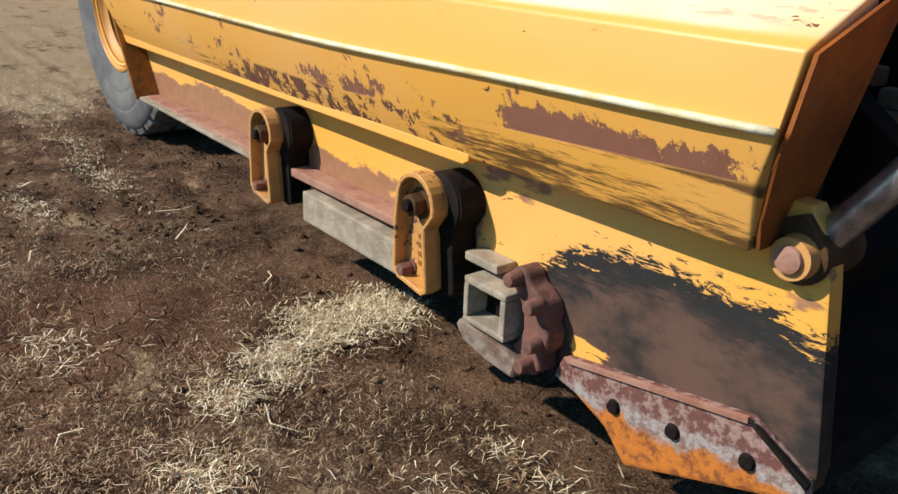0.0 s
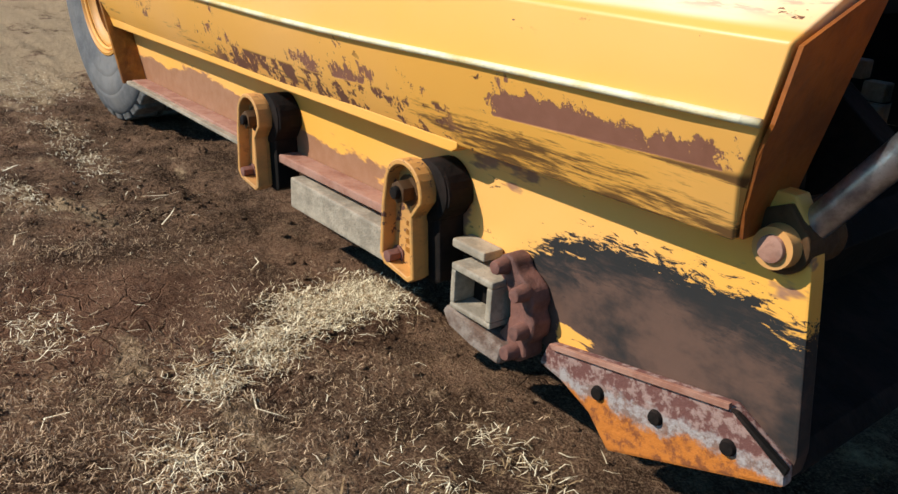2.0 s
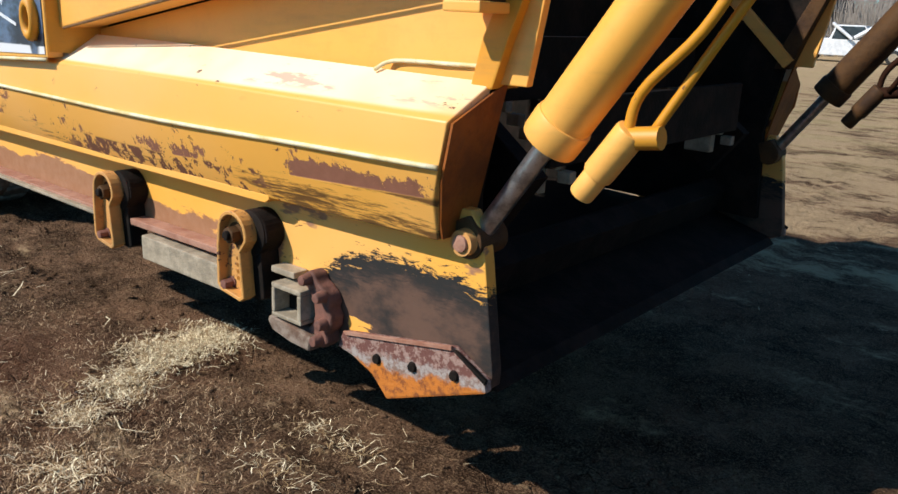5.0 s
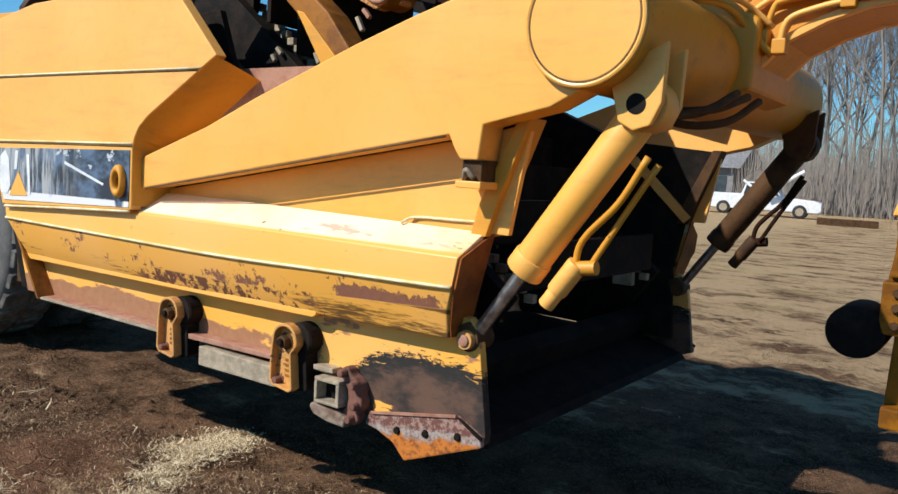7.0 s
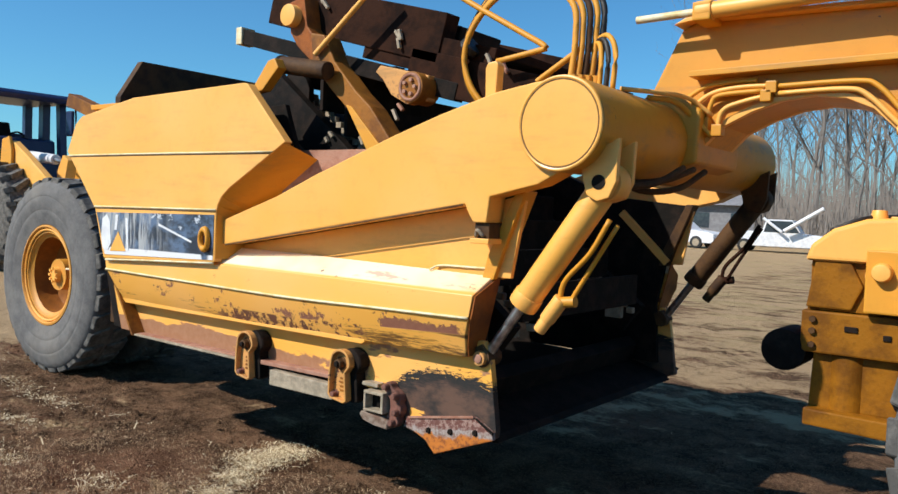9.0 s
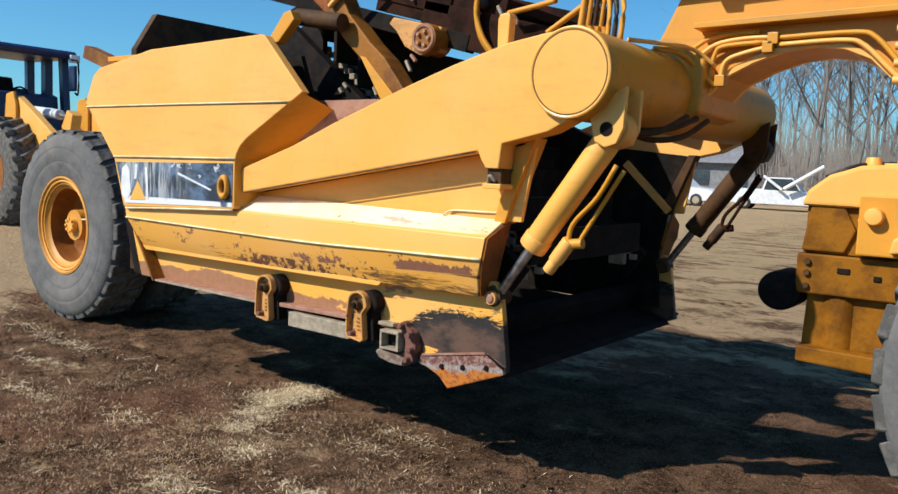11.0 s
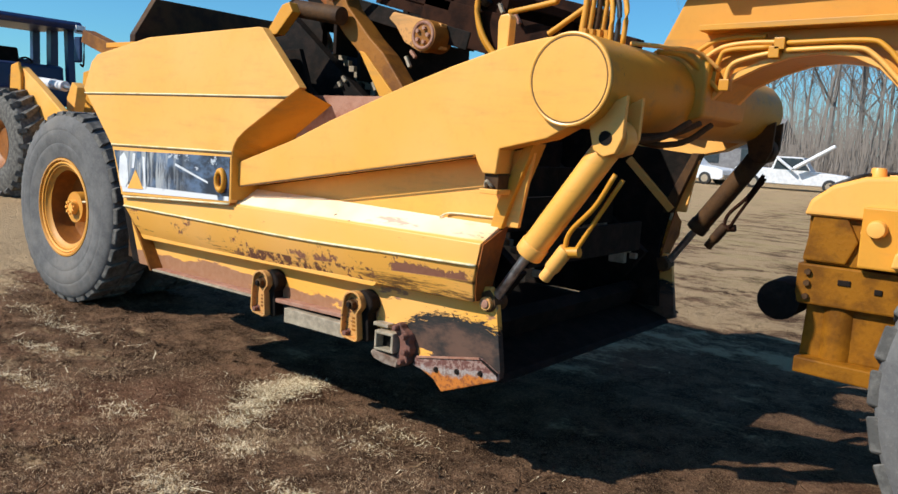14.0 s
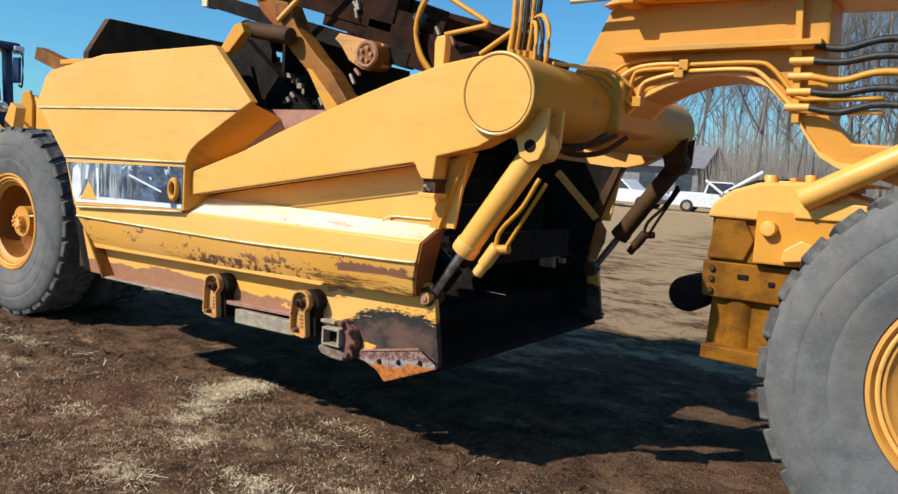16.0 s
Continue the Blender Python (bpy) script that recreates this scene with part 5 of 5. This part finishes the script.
for y in (0.55, 1.95):
    lpart("lift_arm", prism([(0.75, 2.2), (1.0, 2.42), (1.6, 2.12), (2.5, 1.62), (3.2, 1.0), (3.3, 0.7), (2.95, 0.66), (2.1, 1.2), (1.25, 1.66), (0.8, 1.9)], y - 0.07, y + 0.07, 0.02), M_YEL, None, "yellow lift arm")
    lpart("tower", prism([(0.55, 1.3), (1.1, 1.3), (1.1, 2.25), (1.0, 2.5), (0.72, 2.45)], y - 0.14, y - 0.08, 0.02), M_YEL2)
tilt = lpart("tilt_cylinder", rod((0.1, 1.25, 2.2), (1.1, 1.25, 2.12), 0.10, 18), M_WHITE)
lpart("tilt_rod", rod((1.1, 1.25, 2.12), (1.6, 1.25, 2.05), 0.05, 14), M_CHROME, tilt)
lpart("tilt_lever", prism([(1.3, 1.35), (1.55, 1.40), (1.75, 2.1), (1.55, 2.2), (1.35, 1.9)], 1.15, 1.35, 0.02), M_YEL)
lpart("bucket_link", prism([(2.9, 0.02), (3.5, 0.02), (3.45, 0.5), (3.25, 0.9), (3.0, 0.8)], 0.5, 2.0, 0.01), M_DARK)
lpart("hand_rail", pipe([(0.55, 0.5, 1.95), (0.6, 0.45, 2.25), (0.95, 0.45, 2.25), (0.95, 0.5, 1.85)], 0.025, 6, 2), M_DARK)


# ---------------- yard edge: vehicles, shed, pole ----------------
def car(name, label, m, length=4.9, tall=1.55, pickup=False, mat=None):
    """A parked vehicle seen far off: body, glazing, wheels."""
    mat = mat or M_WHITE
    e = thing(name, label, "car")
    h = length / 2
    low = [(-h, 0.35), (-h + 0.1, 0.30), (h - 0.15, 0.30), (h, 0.42), (h - 0.02, 0.78), (h - 0.35, 0.88), (0.9, 0.98)]
    if pickup:
        roof = [(0.45, tall), (-0.75, tall), (-0.95, 1.05), (-h + 0.05, 1.02)]
        glass = [(0.80, 1.02), (0.42, tall - 0.06), (-0.70, tall - 0.06), (-0.85, 1.02)]
    else:
        roof = [(0.25, tall), (-h + 0.55, tall - 0.03), (-h + 0.12, 1.0)]
        glass = [(0.75, 1.0), (0.22, tall - 0.08), (-h + 0.62, tall - 0.10), (-h + 0.28, 1.0)]
    body = part("body", moved(prism(low + roof, -0.86, 0.86, 0.05, None, 3), m), mat, e)
    for s in (-1, 1):
        part("side_glass", moved(prism(glass, s * 0.862 - 0.004, s * 0.862 + 0.004, 0.0), m), M_GLASS, body)
        for x in (-h + 0.95, h - 0.95):
            w = part("wheel", moved(rod((x, s * 0.70, 0.33), (x, s * 0.90, 0.33), 0.33, 20, None, None, True, 0.03), m), M_HOSE, e)
            part("rim", moved(rod((x, s * 0.885, 0.33), (x, s * 0.908, 0.33), 0.19, 16), m), M_STEEL, w)
    part("bumper", moved(box(h - 0.06, h + 0.05, -0.8, 0.8, 0.38, 0.55, 0.02), m), M_STEEL, body)
    part("bumper", moved(box(-h - 0.05, -h + 0.06, -0.8, 0.8, 0.38, 0.55, 0.02), m), M_STEEL, body)
    return e


car("pickup_truck", "white pickup truck parked at the yard edge", pose(-4.4, 39.5, 0, 0, 0, 8), 5.4, 1.65, True)
car("station_wagon", "white station wagon parked beside a pickup", pose(-9.6, 38.8, 0, 0, 0, -6), 4.8, 1.5)
car("parked_van", "pale grey van parked by the trees", pose(-13.6, 41.0, 0, 0, 0, 20), 4.6, 1.75)
pole = part("leaning_pole", rod((-4.1, 38.3, 1.1), (-2.35, 38.3, 2.25), 0.10, 10), M_WHITE)
tagged(pole, "white pole leaning over a pickup truck bed", "pole")
brace = part("leaning_pole", rod((-5.1, 38.3, 1.7), (-4.2, 38.3, 1.05), 0.07, 10), M_WHITE)
tagged(brace, "short white pole leaning on a pickup truck", "pole")
sled = part("timber_beam", box(-1.1, 1.1, -0.2, 0.2, -0.05, 0.28, 0.02), M_BROWN)
sled.matrix_world = pose(0.5, 33.0, height(0.5, 33.0), 0, 0, 12)
tagged(sled, "dark weathered timber lying on dry grass", "timber")
for x, y, l, h in ((-13.0, 36.0, 1.6, 0.7), (-10.2, 36.4, 1.2, 0.5), (-12.0, 35.0, 0.9, 0.4)):
    n = bmesh.new()
    for i in range(14):
        a = Vector((x + random.uniform(-l, l) * 0.6, y + random.uniform(-0.5, 0.5), random.uniform(0.03, h * 0.5)))
        n = beam(a, a + Vector((random.uniform(-1, 1), random.uniform(-0.4, 0.4), random.uniform(0.0, h))), 0.12, 0.1, n, 0)
    tagged(part("scrap_pile", n, M_DARK), "heap of dark scrap bars on dry grass", "scrap pile")

shed = thing("shed", "low grey shed with a shingled gable roof", "shed")
part("wall", box(-17.5, -9.0, 50.0, 55.0, 0, 2.6, 0.02), M_ROOF, shed)
roof = bmesh.new()
rv = [roof.verts.new(p) for p in ((-18, 49.5, 2.5), (-8.5, 49.5, 2.5), (-8.5, 52.5, 4.1), (-18, 52.5, 4.1), (-8.5, 55.5, 2.5), (-18, 55.5, 2.5))]
for f in ((0, 1, 2, 3), (3, 2, 4, 5), (0, 3, 5), (1, 4, 2), (0, 5, 4, 1)):
    roof.faces.new([rv[i] for i in f])
part("roof", roof, M_ROOF, shed)
for x in (-16, -13, -10.5):
    part("window", box(x, x + 1.1, 49.97, 50.05, 1.0, 2.0, 0.01), M_GLASS, shed)


# ---------------- bare trees ----------------
def tree(seed, tall):
    """Trunk and crown of a leafless tree, as two line skeletons with taper."""
    rnd = random.Random(seed)
    trunk_lines, twig_lines = [], []

    def grow(p, d, length, r, depth):
        pts, rs = [p], [r]
        n = 4 if depth < 2 else 3
        for i in range(n):
            d = (d + Vector((rnd.uniform(-1, 1), rnd.uniform(-1, 1), rnd.uniform(-0.3, 0.7))) * (0.10 + 0.06 * depth)).normalized()
            p = p + d * length / n
            pts.append(p)
            rs.append(r * (1 - 0.62 * (i + 1) / n))
        (trunk_lines if depth < 2 else twig_lines).append((pts, rs))
        if depth < 5:
            kids = (9, 5, 4, 3, 3)[depth]
            for k in range(kids):
                f = (0.30 if depth == 0 else 0.2) + (0.72 if depth == 0 else 0.8) * (k + rnd.random()) / kids
                f = min(f, 1.0)
                i = min(int(f * n), n - 1)
                q = pts[i].lerp(pts[i + 1], f * n - i)
                side = Vector((rnd.uniform(-1, 1), rnd.uniform(-1, 1), 0)).normalized()
                nd = (d * (0.75 if depth else 0.9) + side * rnd.uniform(0.45, 0.95) + Vector((0, 0, 0.25))).normalized()
                grow(q, nd, length * rnd.uniform(0.36, 0.58), max(0.006, rs[i] * 0.5), depth + 1)

    grow(Vector((0, 0, -0.2)), Vector((rnd.uniform(-0.06, 0.06), rnd.uniform(-0.06, 0.06), 1)), tall, tall * 0.0105, 0)

    def mesh(lines, seg):
        vs, fs = [], []
        for pts, rs in lines:
            base = len(vs)
            for i, q in enumerate(pts):
                d = pts[min(i + 1, len(pts) - 1)] - pts[max(i - 1, 0)]
                s, u = frame_of(d)
                for j in range(seg):
                    a = 2 * math.pi * j / seg
                    vs.append(q + rs[i] * (math.cos(a) * s + math.sin(a) * u))
            for i in range(len(pts) - 1):
                for j in range(seg):
                    fs.append((base + i * seg + j, base + i * seg + (j + 1) % seg, base + (i + 1) * seg + (j + 1) % seg, base + (i + 1) * seg + j))
        me = bpy.data.meshes.new("tree")
        me.from_pydata(vs, [], fs)
        return me

    e = thing("tree", "tall leafless grey tree at the yard edge", "tree", group="trees behind the yard")
    for name, me, mat in (("trunk", mesh(trunk_lines, 6), M_BARK), ("crown", mesh(twig_lines, 3), M_TWIG)):
        me.materials.append(mat)
        new(name, me).parent = e
    return e


kinds = [tree(11 + i, 11.0 + 1.3 * i) for i in range(5)]
rnd = random.Random(5)
placed = 0
for i in range(130):
    a = radians(-20 + 56 * (i + rnd.random()) / 130)
    d = rnd.uniform(56, 84) if i % 4 else rnd.uniform(50, 60)
    x, y = 6.7 + d * math.sin(a), d * math.cos(a) - 3
    m = pose(x, y, 0, 0, 0, rnd.uniform(0, 360))
    if -20 < x < -7 and y < 58:
        continue
    if placed < 5:
        kinds[placed].matrix_basis = m
    else:
        copy_thing(kinds[placed % 5], m)
    placed += 1

# brush along the foot of the wood
vs, fs = [], []
rnd = random.Random(8)
for i in range(9000):
    a = radians(rnd.uniform(-21, 36))
    d = rnd.uniform(52, 80)
    p = Vector((6.7 + d * math.sin(a), d * math.cos(a) - 3, 0))
    if -19 < p.x < -8 and p.y < 57:
        continue
    for k in range(4):
        tip = p + Vector((rnd.uniform(-0.9, 0.9), rnd.uniform(-0.5, 0.5), rnd.uniform(0.8, 3.4) * rnd.uniform(0.6, 3.0)))
        b = len(vs)
        w = rnd.uniform(0.010, 0.030)
        vs += [p + Vector((-w, 0, 0)), p + Vector((w, 0, 0)), tip]
        fs.append((b, b + 1, b + 2))
me = bpy.data.meshes.new("brush")
me.from_pydata(vs, [], fs)
me.materials.append(M_TWIG)
tagged(new("brush", me), "tangle of bare grey brush under the trees", "brush", kind="stuff")


# ---------------- straw and clods on the soil ----------------
def strands(name, points, long, wide, material, label, rng):
    """Loose bent stalks lying on the soil."""
    vs, fs = [], []
    for x, y in points:
        if math.hypot(x, y - 0.7) < 0.25:
            continue
        l = long * rng.uniform(0.25, 1.0) * rng.uniform(0.5, 1.0)
        a = rng.uniform(0, 2 * math.pi)
        w = wide * rng.uniform(0.5, 1.0)
        if y > 2:
            w, l = w * 2.5, l * 1.6
        z = height(x, y) + rng.uniform(0.002, 0.014)
        c, s = math.cos(a), math.sin(a)
        b = len(vs)
        up = rng.uniform(-0.004, 0.009)
        bend = rng.uniform(-0.35, 0.35) * l
        mx, my, mz = x + c * l * 0.5 - s * bend, y + s * l * 0.5 + c * bend, z + up + 0.005
        ex, ey, ez = x + c * l, y + s * l, z + up * 0.6
        vs += [(x - s * w, y + c * w, z), (x + s * w, y - c * w, z), (mx + s * w, my - c * w, mz), (mx - s * w, my + c * w, mz), (ex, ey, ez)]
        fs += [(b, b + 1, b + 2, b + 3), (b + 3, b + 2, b + 4)]
    me = bpy.data.meshes.new(name)
    me.from_pydata(vs, [], fs)
    me.materials.append(material)
    tagged(new(name, me), label, "straw", kind="stuff")


def straw():
    rng = np.random.RandomState(4)
    patches = [(3.02, 0.44, 0.21, 0.15, 1700), (3.05, 0.22, 0.21, 0.17, 1900), (3.17, -0.02, 0.16, 0.16, 1100), (3.27, -0.24, 0.14, 0.1, 420), (3.56, -0.43, 0.16, 0.12, 380), (3.98, 0.02, 0.24, 0.10, 130), (4.04, 0.23, 0.30, 0.08, 170), (2.70, -0.55, 0.26, 0.16, 220),
               (4.25, -0.62, 0.34, 0.10, 520), (4.7, -0.40, 0.30, 0.09, 420), (3.7, -0.92, 0.22, 0.14, 520), (0.9, 0.1, 0.7, 0.16, 420), (0.2, 0.15, 0.6, 0.15, 350), (1.3, -0.3, 0.4, 0.12, 320),
               (-1.2, 0.2, 0.9, 0.5, 700), (1.9, -0.7, 0.4, 0.14, 360), (0.6, -0.7, 0.5, 0.2, 400), (5.3, -0.2, 0.4, 0.08, 260), (2.5, -1.3, 0.4, 0.16, 380), (-0.2, -0.6, 0.6, 0.25, 420)]
    pts = [np.column_stack([rng.normal(cx, sx * 0.42, n), rng.normal(cy, sy * 0.42, n)]) for cx, cy, sx, sy, n in patches]
    pts.append(np.column_stack([rng.uniform(-4, 8, 1500), rng.uniform(-2.6, 0.4, 1500)]))
    strands("straw", np.concatenate(pts), 0.085, 0.0016, M_STRAW, "tufts of dry pale straw strewn over brown soil", rng)
    old = [np.column_stack([rng.normal(3.2, 2.4, 130000), rng.normal(-0.75, 0.70, 130000)])]
    old.append(np.column_stack([rng.normal(-2.5, 1.6, 16000), rng.normal(0.2, 1.2, 16000)]))
    old.append(np.column_stack([rng.uniform(-8, 9, 4500), rng.uniform(2.5, 14, 4500)]))
    kept = []
    for x, y in np.concatenate(old):
        clump = noise.noise(Vector((x * 1.6, y * 1.6, 2.0))) + 0.6 * noise.noise(Vector((x * 5.0, y * 5.0, 7.0)))
        mud = 0.55 * max(0.0, min(1.0, (2.7 - x + 0.4 * y) / 1.0)) if y < 2 else 0.0
        mud += 0.6 * max(0.0, min(1.0, (y - 0.05) / 0.3)) if y < 2 else 0.0
        if clump - mud > rng.uniform(-0.5, 0.5) and (y < 0.45 or y > 2):
            kept.append((x, y))
    strands("plant_litter", kept, 0.045, 0.0012, M_LITTER, "brown trodden stalks matted into the soil", rng)


def clods():
    rng = np.random.RandomState(9)
    ico = bmesh.new()
    bmesh.ops.create_icosphere(ico, subdivisions=1, radius=1)
    base = np.array([v.co[:] for v in ico.verts])
    tri = [tuple(v.index for v in f.verts) for f in ico.faces]
    ico.free()
    vs, fs = [], []
    for i in range(11000):
        x, y = rng.uniform(-1.5, 7.3), rng.uniform(-1.9, 1.0)
        g = noise.noise(Vector((x * 0.9, y * 0.9, 4.2)))
        if g < rng.uniform(-0.25, 0.45):
            continue
        r = 0.004 + 0.012 * rng.rand() ** 3
        q = base * (r * rng.uniform(0.7, 1.35, (len(base), 1))) * [1.2, 1.0, 0.7]
        q += [x, y, height(x, y) + r * 0.25]
        b = len(vs)
        vs += [tuple(c) for c in q]
        fs += [tuple(b + j for j in f) for f in tri]
    me = bpy.data.meshes.new("clods")
    me.from_pydata(vs, [], fs)
    me.materials.append(M_SOIL)
    tagged(new("soil_clods", me), "small crumbled clods of brown soil", "soil", kind="stuff")


def twigs():
    rng = np.random.RandomState(21)
    at = np.column_stack([rng.uniform(0.0, 6.5, 70), rng.uniform(-1.8, 0.3, 70)])
    strands("dry_twigs", at, 0.30, 0.0035, M_STRAW, "thin pale broken twigs lying on brown soil", rng)


straw()
twigs()
clods()
